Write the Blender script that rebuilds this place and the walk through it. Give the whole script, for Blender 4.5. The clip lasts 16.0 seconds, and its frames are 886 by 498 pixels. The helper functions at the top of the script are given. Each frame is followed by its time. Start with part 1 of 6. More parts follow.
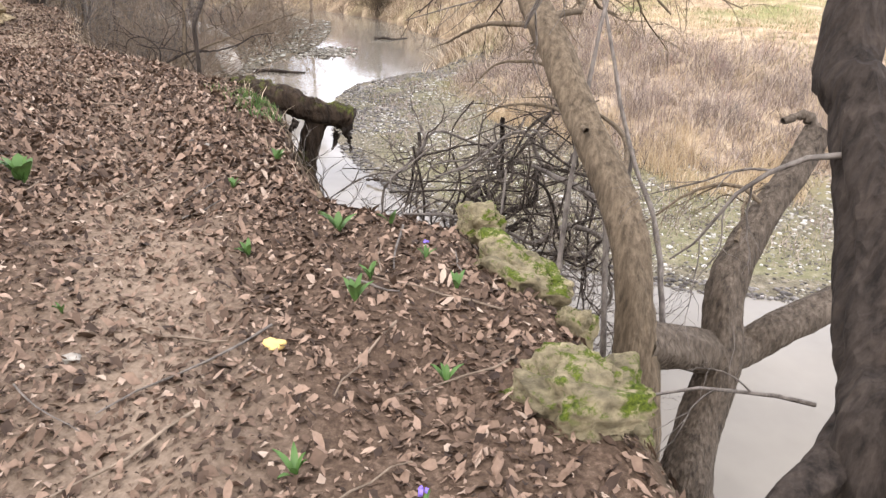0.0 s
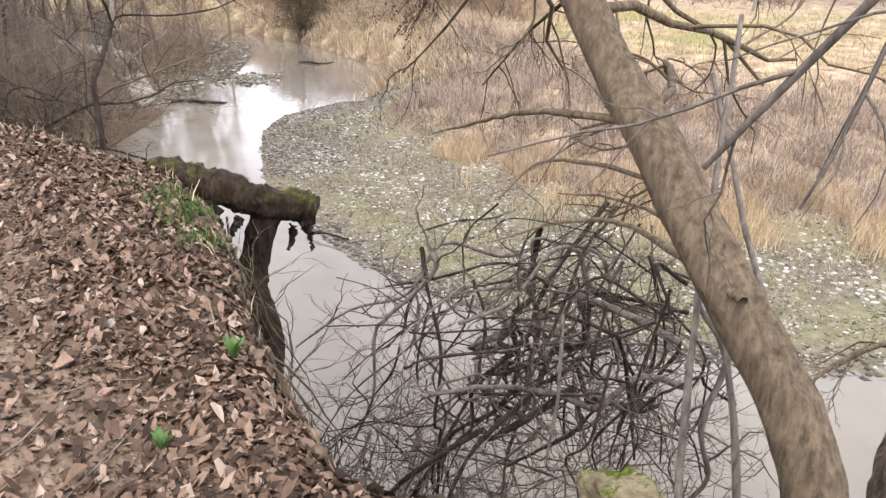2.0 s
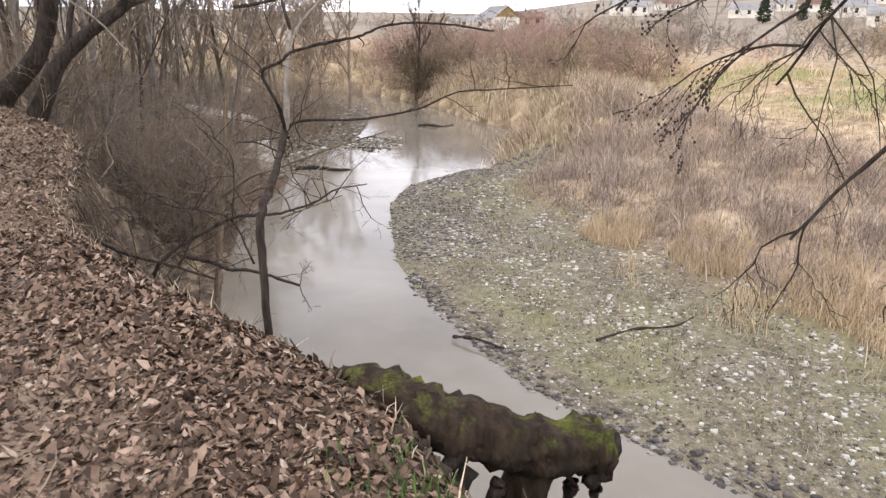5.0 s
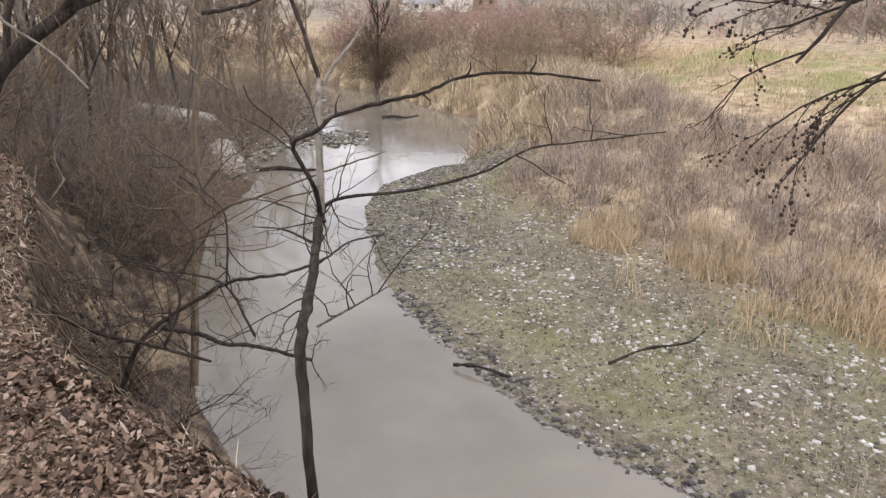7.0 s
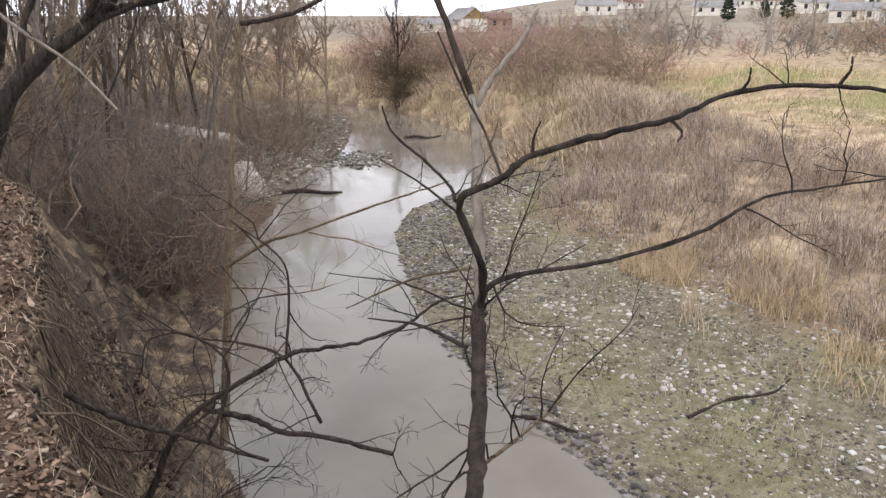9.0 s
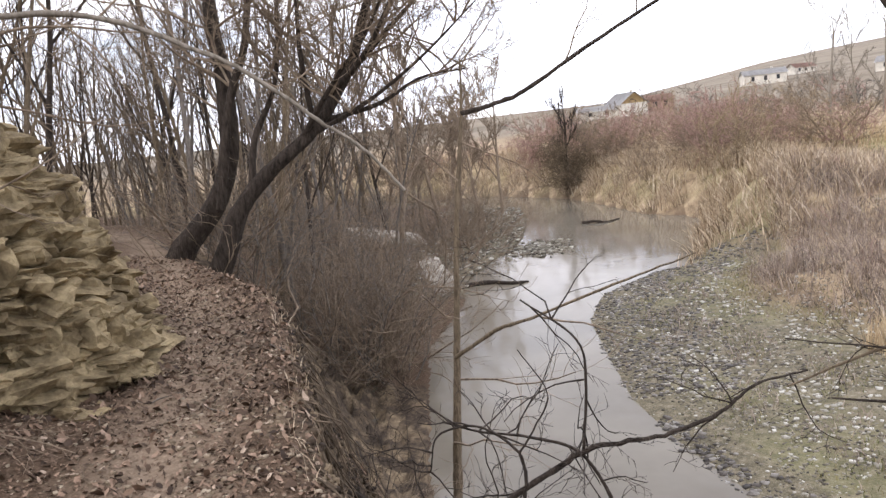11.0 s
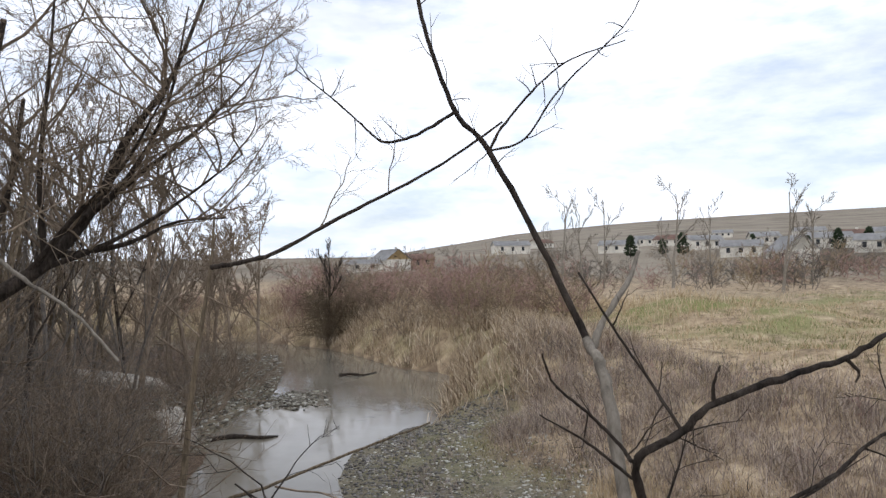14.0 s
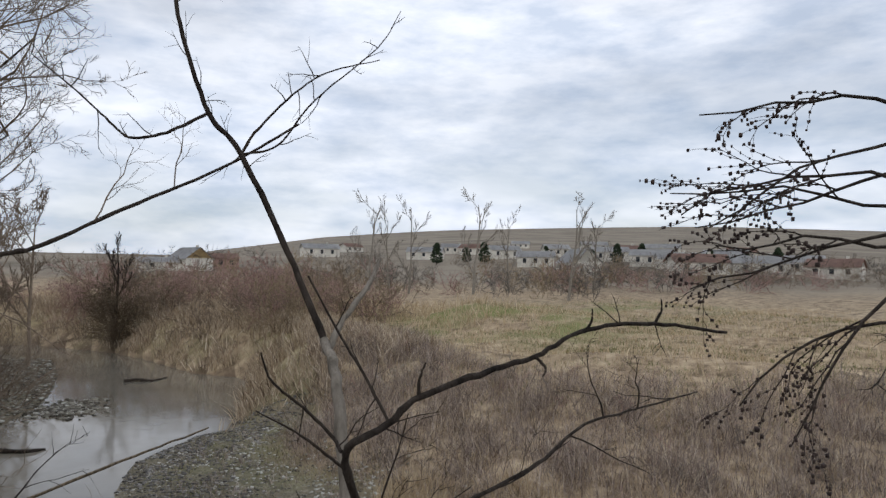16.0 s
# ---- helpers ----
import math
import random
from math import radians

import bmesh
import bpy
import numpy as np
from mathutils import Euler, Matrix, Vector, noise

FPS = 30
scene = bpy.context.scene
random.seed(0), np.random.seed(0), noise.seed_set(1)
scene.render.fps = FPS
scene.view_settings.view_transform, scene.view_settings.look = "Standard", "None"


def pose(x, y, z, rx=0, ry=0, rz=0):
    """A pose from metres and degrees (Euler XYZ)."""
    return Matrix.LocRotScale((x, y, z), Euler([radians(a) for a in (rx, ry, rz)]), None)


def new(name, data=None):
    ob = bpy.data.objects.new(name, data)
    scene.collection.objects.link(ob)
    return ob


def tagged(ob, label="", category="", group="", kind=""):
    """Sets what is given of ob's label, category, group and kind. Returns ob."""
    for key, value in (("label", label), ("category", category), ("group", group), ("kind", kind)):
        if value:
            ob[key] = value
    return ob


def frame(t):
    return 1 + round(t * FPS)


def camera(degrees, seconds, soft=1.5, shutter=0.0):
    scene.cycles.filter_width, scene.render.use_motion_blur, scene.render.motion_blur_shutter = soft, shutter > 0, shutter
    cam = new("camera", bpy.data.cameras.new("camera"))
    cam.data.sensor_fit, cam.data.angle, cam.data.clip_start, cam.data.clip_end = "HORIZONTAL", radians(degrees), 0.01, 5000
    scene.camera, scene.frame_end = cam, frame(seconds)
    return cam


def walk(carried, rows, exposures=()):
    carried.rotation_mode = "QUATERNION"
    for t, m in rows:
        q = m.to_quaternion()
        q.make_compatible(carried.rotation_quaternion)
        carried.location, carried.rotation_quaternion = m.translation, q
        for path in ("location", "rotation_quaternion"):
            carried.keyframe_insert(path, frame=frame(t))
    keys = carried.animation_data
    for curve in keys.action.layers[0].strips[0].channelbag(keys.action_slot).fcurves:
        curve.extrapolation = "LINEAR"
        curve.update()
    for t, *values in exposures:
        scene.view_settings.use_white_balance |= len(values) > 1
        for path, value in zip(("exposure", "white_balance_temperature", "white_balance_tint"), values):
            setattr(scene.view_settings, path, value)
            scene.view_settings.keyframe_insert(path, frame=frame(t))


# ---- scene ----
# ---------------------------------------------------------------- camera and walk
cam = camera(64.3, 16.0, soft=1.4)
ROWS = [
    (0.0, 0.0, 0.0, 1.5, 67.0, -1.5, 0.0),
    (0.5, -0.093, 0.52, 1.508, 66.53, -1.74, -1.67),
    (1.0, -0.282, 1.059, 1.538, 65.86, -2.32, -2.3),
    (1.5, -0.47, 1.585, 1.605, 65.45, -2.13, -7.05),
    (2.0, -0.602, 2.172, 1.649, 68.53, -2.03, -6.3),
    (2.5, -0.8, 2.68, 1.638, 67.39, -1.16, -6.71),
    (3.0, -0.998, 3.119, 1.67, 65.55, -0.72, -11.47),
    (3.5, -1.139, 3.605, 1.7, 68.9, -1.11, -11.95),
    (4.0, -1.399, 4.029, 1.71, 69.5, -1.08, -9.04),
    (4.5, -1.643, 4.455, 1.761, 70.02, -1.4, -5.58),
    (5.0, -1.833, 4.925, 1.786, 72.56, -1.03, 1.64),
    (7.5, -2.72, 6.65, 2.145, 71.05, -0.07, -2.66),
    (8.0, -2.852, 7.104, 2.133, 71.84, -0.68, -1.33),
    (10.5, -3.991, 7.959, 1.757, 74.79, 3.15, 0.31),
    (11.0, -4.13, 8.039, 1.799, 80.84, 6.26, 11.05),
    (11.5, -4.176, 8.052, 1.801, 82.98, 7.1, 19.47),
    (12.0, -4.102, 8.008, 1.84, 84.03, 5.65, 17.01),
    (12.5, -4.087, 8.004, 1.843, 84.1, 4.16, 8.56),
    (13.0, -4.069, 8.009, 1.851, 85.42, 4.52, 4.66),
    (13.5, -4.006, 7.991, 1.929, 86.89, 2.03, 0.0),
    (14.0, -3.91, 7.986, 1.988, 91.59, 0.92, -7.54),
    (14.5, -3.845, 7.923, 1.987, 91.98, 0.16, -13.15),
    (15.0, -3.82, 7.873, 1.992, 92.62, -0.5, -16.43),
    (15.5, -3.779, 7.795, 1.992, 92.94, 0.3, -20.22),
    (16.0, -3.712, 7.805, 1.988, 91.88, -0.8, -22.94),
]
EXPOSURES = [(0.0, 1.28, 6900, 17), (3.0, 1.1, 6900, 17), (5.2, 0.82, 6850, 17), (8.0, 0.58, 6800, 16), (10.5, 0.62, 6800, 16), (13.0, 0.45, 6750, 16), (13.5, 0.15, 6550, 13), (14.0, -0.15, 6500, 11), (14.5, -0.65, 6450, 10), (16.0, -0.62, 6450, 10)]
walk(cam, [(t, pose(x, y, z, rx, ry, rz)) for t, x, y, z, rx, ry, rz in ROWS], EXPOSURES)

# ---------------------------------------------------------------- world and sun
SUN_ELEVATION, SUN_ROTATION = radians(42), radians(215)
world = bpy.data.worlds.new("sky")
world.use_nodes = True
scene.world = world
wt = world.node_tree
wt.nodes.clear()


def wnode(kind, **props):
    n = wt.nodes.new(kind)
    for key, value in props.items():
        n.inputs[key.replace("_", " ")].default_value = value
    return n


sky = wt.nodes.new("ShaderNodeTexSky")
sky.sky_type, sky.sun_disc = "NISHITA", False
sky.sun_elevation, sky.sun_rotation = SUN_ELEVATION, SUN_ROTATION
coords = wt.nodes.new("ShaderNodeTexCoord")
spread = wt.nodes.new("ShaderNodeMapping")
spread.inputs["Scale"].default_value = (1.3, 1.3, 4.2)
wt.links.new(coords.outputs["Generated"], spread.inputs["Vector"])
cloud = wnode("ShaderNodeTexNoise", Scale=2.0, Detail=7.0, Roughness=0.5, Distortion=0.2)
wt.links.new(spread.outputs["Vector"], cloud.inputs["Vector"])
cover = wt.nodes.new("ShaderNodeValToRGB")
cover.color_ramp.elements[0].position, cover.color_ramp.elements[0].color = 0.34, (0.55, 0.55, 0.55, 1)
cover.color_ramp.elements[1].position, cover.color_ramp.elements[1].color = 0.58, (1, 1, 1, 1)
wt.links.new(cloud.outputs["Fac"], cover.inputs["Fac"])
cloud2 = wnode("ShaderNodeTexNoise", Scale=5.5, Detail=6.0, Roughness=0.6)
wt.links.new(spread.outputs["Vector"], cloud2.inputs["Vector"])
tone = wt.nodes.new("ShaderNodeValToRGB")
tone.color_ramp.elements[0].position, tone.color_ramp.elements[0].color = 0.35, (10.2, 11.5, 13.8, 1)
tone.color_ramp.elements[1].position, tone.color_ramp.elements[1].color = 0.62, (15.3, 15.9, 17.2, 1)
wt.links.new(cloud2.outputs["Fac"], tone.inputs["Fac"])
blend = wt.nodes.new("ShaderNodeMixRGB")
wt.links.new(cover.outputs["Color"], blend.inputs["Fac"])
wt.links.new(sky.outputs["Color"], blend.inputs["Color1"])
wt.links.new(tone.outputs["Color"], blend.inputs["Color2"])
glow = wnode("ShaderNodeBackground", Strength=0.1)
wt.links.new(blend.outputs["Color"], glow.inputs["Color"])
wt.links.new(glow.outputs["Background"], wt.nodes.new("ShaderNodeOutputWorld").inputs["Surface"])

sun = bpy.data.lights.new("sun", "SUN")
sun.energy, sun.angle, sun.color = 0.55, radians(18), (1.0, 0.96, 0.9)
tagged(new("sun", sun), "pale sun behind thin cloud", "sun").matrix_world = pose(0, 0, 60, 48, 0, -35)

# ---------------------------------------------------------------- materials


def ramp(nt, source, stops):
    n = nt.nodes.new("ShaderNodeValToRGB")
    els = n.color_ramp.elements
    while len(els) < len(stops):
        els.new(0.5)
    for el, (at, col) in zip(els, stops):
        el.position, el.color = at, (*col, 1)
    nt.links.new(source, n.inputs["Fac"])
    return n.outputs["Color"]


def mix(nt, fac, a, b, kind="MIX"):
    n = nt.nodes.new("ShaderNodeMixRGB")
    n.blend_type = kind
    for value, socket in ((fac, n.inputs["Fac"]), (a, n.inputs["Color1"]), (b, n.inputs["Color2"])):
        if isinstance(value, (int, float)):
            socket.default_value = value
        elif isinstance(value, tuple):
            socket.default_value = (*value, 1)
        else:
            nt.links.new(value, socket)
    return n.outputs["Color"]


def noise_tex(nt, scale, detail=5.0, rough=0.6, stretch=None, kind="ShaderNodeTexNoise", space="Object"):
    tc = nt.nodes.new("ShaderNodeTexCoord")
    source = tc.outputs[space]
    if stretch:
        mp = nt.nodes.new("ShaderNodeMapping")
        mp.inputs["Scale"].default_value = stretch
        nt.links.new(source, mp.inputs["Vector"])
        source = mp.outputs["Vector"]
    n = nt.nodes.new(kind)
    n.inputs["Scale"].default_value = scale
    if kind == "ShaderNodeTexNoise":
        n.inputs["Detail"].default_value, n.inputs["Roughness"].default_value = detail, rough
    nt.links.new(source, n.inputs["Vector"])
    return n.outputs["Fac" if kind == "ShaderNodeTexNoise" else "Distance"]


def shader(name, roughness=0.85, specular=0.25):
    m = bpy.data.materials.new(name)
    m.use_nodes = True
    nt = m.node_tree
    b = nt.nodes["Principled BSDF"]
    b.inputs["Roughness"].default_value = roughness
    b.inputs["Specular IOR Level"].default_value = specular
    return m, nt, b


def relief(nt, b, height, strength, distance):
    n = nt.nodes.new("ShaderNodeBump")
    n.inputs["Strength"].default_value, n.inputs["Distance"].default_value = strength, distance
    nt.links.new(height, n.inputs["Height"])
    nt.links.new(n.outputs["Normal"], b.inputs["Normal"])


def island_random(nt):
    return nt.nodes.new("ShaderNodeNewGeometry").outputs["Random Per Island"]


def object_random(nt):
    return nt.nodes.new("ShaderNodeObjectInfo").outputs["Random"]


def up_facing(nt, low, high):
    """0 to 1 as a face turns towards the sky: where moss settles."""
    sep = nt.nodes.new("ShaderNodeSeparateXYZ")
    nt.links.new(nt.nodes.new("ShaderNodeNewGeometry").outputs["Normal"], sep.inputs["Vector"])
    return ramp(nt, sep.outputs["Z"], [(low, (0, 0, 0)), (high, (1, 1, 1))])


def bark_material(name, dark, light, scale=14.0, stretch=(1, 1, 0.25), depth=0.01, moss=0.0):
    m, nt, b = shader(name, 0.9, 0.15)
    big, fine = noise_tex(nt, 2.5), noise_tex(nt, scale, 8, 0.7, stretch)
    col = ramp(nt, fine, [(0.34, tuple(0.65 * c for c in dark)), (0.5, tuple(0.5 * (p + q) for p, q in zip(dark, light))), (0.66, tuple(1.1 * c for c in light))])
    col = mix(nt, ramp(nt, big, [(0.35, (0.3, 0.3, 0.3)), (0.7, (0, 0, 0))]), col, tuple(0.55 * c for c in dark))
    col = mix(nt, 0.18, col, ramp(nt, object_random(nt), [(0, dark), (1, light)]))
    if moss:
        patch = ramp(nt, noise_tex(nt, 5, 6, 0.7), [(0.5 - 0.2 * moss, (0, 0, 0)), (0.62, (1, 1, 1))])
        where = mix(nt, 1.0, patch, up_facing(nt, 0.35, 0.8), "MULTIPLY")
        green = ramp(nt, noise_tex(nt, 60, 4), [(0.3, (0.045, 0.06, 0.012)), (0.7, (0.17, 0.19, 0.035))])
        col = mix(nt, where, col, green)
    nt.links.new(col, b.inputs["Base Color"])
    ridges = noise_tex(nt, scale * 1.6, 6, 0.6, stretch, "ShaderNodeTexVoronoi")
    relief(nt, b, mix(nt, 0.5, fine, ridges), 1.0, depth * 2.2)
    return m


def varied(name, stops, roughness=0.8, source="island", grain=0.0, specular=0.2):
    m, nt, b = shader(name, roughness, specular)
    col = ramp(nt, island_random(nt) if source == "island" else object_random(nt), stops)
    if grain:
        fine = noise_tex(nt, grain, 5)
        col = mix(nt, 0.45, col, mix(nt, 1.0, col, ramp(nt, fine, [(0.3, (0.45, 0.45, 0.45)), (0.75, (1.5, 1.5, 1.5))]), "MULTIPLY"))
        relief(nt, b, fine, 0.4, 0.004)
    nt.links.new(col, b.inputs["Base Color"])
    return m


BARK_BROWN = bark_material("brown_bark", (0.09, 0.068, 0.045), (0.235, 0.18, 0.12), 26, depth=0.012)
BARK_PALE = bark_material("pale_bark", (0.17, 0.145, 0.115), (0.34, 0.3, 0.245), 20)
BARK_DARK = bark_material("dark_bark", (0.02, 0.016, 0.013), (0.085, 0.066, 0.052), 16, depth=0.03)
BARK_FURROW = bark_material("furrowed_bark", (0.045, 0.035, 0.026), (0.2, 0.16, 0.12), 22, (1, 1, 0.35), 0.02)
BARK_MOSSY = bark_material("mossy_rotten_wood", (0.02, 0.015, 0.011), (0.075, 0.05, 0.032), 14, depth=0.04, moss=0.15)
TWIG = bark_material("bare_twigs", (0.13, 0.097, 0.069), (0.34, 0.262, 0.19), 9)
TWIG_GREY = bark_material("grey_dead_wood", (0.08, 0.068, 0.058), (0.26, 0.225, 0.19), 18)
BRUSH = bark_material("weathered_brush", (0.05, 0.04, 0.033), (0.19, 0.155, 0.125), 12)
ROOT = bark_material("dry_roots", (0.05, 0.038, 0.028), (0.2, 0.15, 0.105), 12)
TWIG_RED = bark_material("reddish_twigs", (0.26, 0.155, 0.13), (0.5, 0.335, 0.28), 9)
TWIG_STRAW = bark_material("straw_coloured_twigs", (0.22, 0.16, 0.1), (0.42, 0.33, 0.21), 9)
LEAF = varied("dead_leaves", [(0, (0.035, 0.022, 0.015)), (0.35, (0.1, 0.064, 0.042)), (0.68, (0.2, 0.132, 0.09)), (0.92, (0.3, 0.205, 0.145)), (1, (0.42, 0.33, 0.25))], 0.7, grain=40)
STRAW = varied("dry_stalks", [(0, (0.17, 0.12, 0.08)), (0.4, (0.42, 0.325, 0.225)), (0.8, (0.6, 0.485, 0.345)), (1, (0.7, 0.6, 0.47))])
STRAW_GOLD = varied("golden_dry_grass", [(0, (0.36, 0.26, 0.15)), (0.5, (0.52, 0.4, 0.25)), (1, (0.64, 0.52, 0.36))])
STRAW_PURPLE = varied("dull_dead_stalks", [(0, (0.1, 0.075, 0.06)), (0.5, (0.29, 0.225, 0.185)), (1, (0.52, 0.43, 0.36))])
GREEN = varied("green_blades", [(0, (0.035, 0.075, 0.018)), (0.6, (0.075, 0.15, 0.035)), (1, (0.15, 0.22, 0.06))], 0.55, specular=0.35)
MEADOW_GREEN = varied("meadow_grass", [(0, (0.12, 0.125, 0.05)), (0.5, (0.23, 0.225, 0.1)), (1, (0.42, 0.35, 0.21))])
PEBBLE = varied("river_pebbles", [(0, (0.05, 0.044, 0.035)), (0.4, (0.15, 0.13, 0.1)), (0.8, (0.33, 0.31, 0.25)), (1, (0.55, 0.53, 0.47))], 0.8, grain=30)
PEBBLE_PALE = varied("whitish_stones", [(0, (0.3, 0.28, 0.23)), (1, (0.62, 0.6, 0.54))], 0.8, grain=30)
PEBBLE_DARK = varied("wet_dark_pebbles", [(0, (0.045, 0.04, 0.036)), (0.6, (0.12, 0.105, 0.09)), (1, (0.3, 0.28, 0.25))], 0.55, grain=30)
BUD = varied("dark_buds", [(0, (0.03, 0.02, 0.018)), (1, (0.085, 0.06, 0.05))])
YELLOW_LEAF = varied("yellow_leaf", [(0, (0.62, 0.4, 0.12)), (1, (0.7, 0.5, 0.2))])
VIOLET = varied("violet_petals", [(0, (0.16, 0.1, 0.45)), (1, (0.25, 0.17, 0.6))])


def rock_material(name, dark, light, moss):
    m, nt, b = shader(name, 0.92, 0.15)
    big, fine = noise_tex(nt, 3.2, 6), noise_tex(nt, 26, 8, 0.7)
    col = ramp(nt, big, [(0.32, dark), (0.62, light)])
    col = mix(nt, 0.6, col, mix(nt, 1.0, col, ramp(nt, fine, [(0.3, (0.35, 0.34, 0.33)), (0.7, (1.35, 1.35, 1.35))]), "MULTIPLY"))
    if moss:
        patch = ramp(nt, noise_tex(nt, 5.5, 8, 0.75), [(0.49, (0, 0, 0)), (0.55, (1, 1, 1))])
        where = mix(nt, 1.0, patch, up_facing(nt, -0.1, 0.5), "MULTIPLY")
        green = ramp(nt, noise_tex(nt, 70, 5), [(0.3, (0.025, 0.038, 0.006)), (0.7, (0.12, 0.15, 0.018))])
        col = mix(nt, where, col, green)
    nt.links.new(col, b.inputs["Base Color"])
    relief(nt, b, mix(nt, 0.5, fine, big), 1.0, 0.035)
    return m


ROCK_MOSSY = rock_material("mossy_limestone", (0.09, 0.075, 0.045), (0.36, 0.3, 0.18), 1.0)
ROCK_CLAY = rock_material("yellow_sandstone", (0.11, 0.08, 0.045), (0.4, 0.315, 0.185), 0.0)
ROCK_PALE = rock_material("pale_river_slab", (0.26, 0.23, 0.19), (0.5, 0.46, 0.39), 0.0)


def ground_material():
    m, nt, b = shader("ground_soil_and_litter", 0.95, 0.1)
    zone = nt.nodes.new("ShaderNodeVertexColor")
    zone.layer_name = "zone"
    sep = nt.nodes.new("ShaderNodeSeparateColor")
    nt.links.new(zone.outputs["Color"], sep.inputs["Color"])
    kind = nt.nodes.new("ShaderNodeVertexColor")
    kind.layer_name = "cover"
    sep2 = nt.nodes.new("ShaderNodeSeparateColor")
    nt.links.new(kind.outputs["Color"], sep2.inputs["Color"])
    coarse, fine = noise_tex(nt, 0.9, 6), noise_tex(nt, 34, 8, 0.75)
    cells = noise_tex(nt, 26, kind="ShaderNodeTexVoronoi")
    litter = ramp(nt, fine, [(0.28, (0.04, 0.026, 0.018)), (0.5, (0.105, 0.07, 0.047)), (0.72, (0.22, 0.155, 0.11))])
    soil = ramp(nt, fine, [(0.3, (0.2, 0.145, 0.1)), (0.7, (0.36, 0.275, 0.2))])
    clay = ramp(nt, noise_tex(nt, 7, 8, 0.7, (1, 1, 3)), [(0.3, (0.11, 0.078, 0.05)), (0.55, (0.24, 0.18, 0.115)), (0.75, (0.4, 0.315, 0.21))])
    # dark brown around the clay patches paints in the shade under the bank's overhang
    dark = ramp(nt, noise_tex(nt, 9, 8, 0.7), [(0.3, (0.03, 0.023, 0.018)), (0.7, (0.12, 0.09, 0.065))])
    gravel = mix(nt, 0.62, ramp(nt, cells, [(0.0, (0.46, 0.43, 0.36)), (0.5, (0.2, 0.175, 0.135))]), ramp(nt, noise_tex(nt, 5, 8, 0.7), [(0.38, (0.05, 0.045, 0.022)), (0.5, (0.13, 0.11, 0.06)), (0.64, (0.28, 0.24, 0.175))]))
    straw = ramp(nt, noise_tex(nt, 1.1, 10, 0.75), [(0.36, (0.14, 0.1, 0.065)), (0.5, (0.36, 0.27, 0.175)), (0.64, (0.56, 0.44, 0.29))])
    grass = ramp(nt, noise_tex(nt, 2.2, 9, 0.7), [(0.3, (0.3, 0.26, 0.13)), (0.5, (0.21, 0.22, 0.085)), (0.75, (0.27, 0.27, 0.11))])
    hill = ramp(nt, noise_tex(nt, 0.02, 9, 0.65), [(0.35, (0.15, 0.125, 0.095)), (0.5, (0.24, 0.2, 0.15)), (0.68, (0.3, 0.26, 0.2))])
    col = mix(nt, sep.outputs["Red"], litter, soil)
    col = mix(nt, sep.outputs["Green"], col, gravel)
    face = mix(nt, ramp(nt, noise_tex(nt, 1.6, 5), [(0.47, (0, 0, 0)), (0.62, (1, 1, 1))]), dark, clay)
    col = mix(nt, sep.outputs["Blue"], col, face)
    col = mix(nt, sep2.outputs["Red"], col, straw)
    green_where = mix(nt, 1.0, sep2.outputs["Green"], ramp(nt, noise_tex(nt, 0.22, 6), [(0.42, (0, 0, 0)), (0.56, (1, 1, 1))]), "MULTIPLY")
    col = mix(nt, green_where, col, grass)
    col = mix(nt, sep2.outputs["Blue"], col, hill)
    col = mix(nt, 0.3, col, mix(nt, 1.0, col, ramp(nt, coarse, [(0.3, (0.55, 0.55, 0.55)), (0.7, (1.3, 1.3, 1.3))]), "MULTIPLY"))
    nt.links.new(col, b.inputs["Base Color"])
    relief(nt, b, mix(nt, 0.5, fine, cells), 0.8, 0.03)
    return m


def water_material():
    m, nt, b = shader("murky_river_water", 0.06, 0.5)
    murk = ramp(nt, noise_tex(nt, 0.25, 5), [(0.3, (0.15, 0.13, 0.1)), (0.7, (0.22, 0.195, 0.155))])
    nt.links.new(murk, b.inputs["Base Color"])
    b.inputs["IOR"].default_value = 1.33
    relief(nt, b, noise_tex(nt, 2.6, 5, 0.55, (1, 0.6, 1)), 0.25, 0.02)
    return m


def plain(name, col, roughness=0.8, grain=3.0, spread=0.2):
    m, nt, b = shader(name, roughness, 0.25)
    stain = ramp(nt, noise_tex(nt, grain, 6), [(0.3, tuple(c * (1 - spread) for c in col)), (0.7, tuple(min(1.0, c * (1 + spread)) for c in col))])
    nt.links.new(stain, b.inputs["Base Color"])
    return m


GROUND = ground_material()
WATER = water_material()

# ---------------------------------------------------------------- mesh helpers
rng = np.random.default_rng(7)


def mesh_from(name, verts, faces, material):
    """A mesh from an array of points and an array of faces with one number of corners."""
    verts, faces = np.asarray(verts, np.float32), np.asarray(faces, np.int32)
    me = bpy.data.meshes.new(name)
    count, corners = faces.shape
    me.vertices.add(len(verts))
    me.vertices.foreach_set("co", verts.ravel())
    me.loops.add(count * corners)
    me.loops.foreach_set("vertex_index", faces.ravel())
    me.polygons.add(count)
    me.polygons.foreach_set("loop_start", np.arange(0, count * corners, corners, dtype=np.int32))
    me.polygons.foreach_set("loop_total", np.full(count, corners, np.int32))
    me.update(calc_edges=True)
    me.materials.append(material)
    return me


def smooth(me):
    me.polygons.foreach_set("use_smooth", np.ones(len(me.polygons), bool))
    return me


PARTS = {}


def link(name, me, parent=None, label=""):
    ob = new(name, me)
    if parent:
        ob.parent = parent
        PARTS.setdefault(parent.name, []).append(ob)
    if label:
        tagged(ob, label)
    return ob


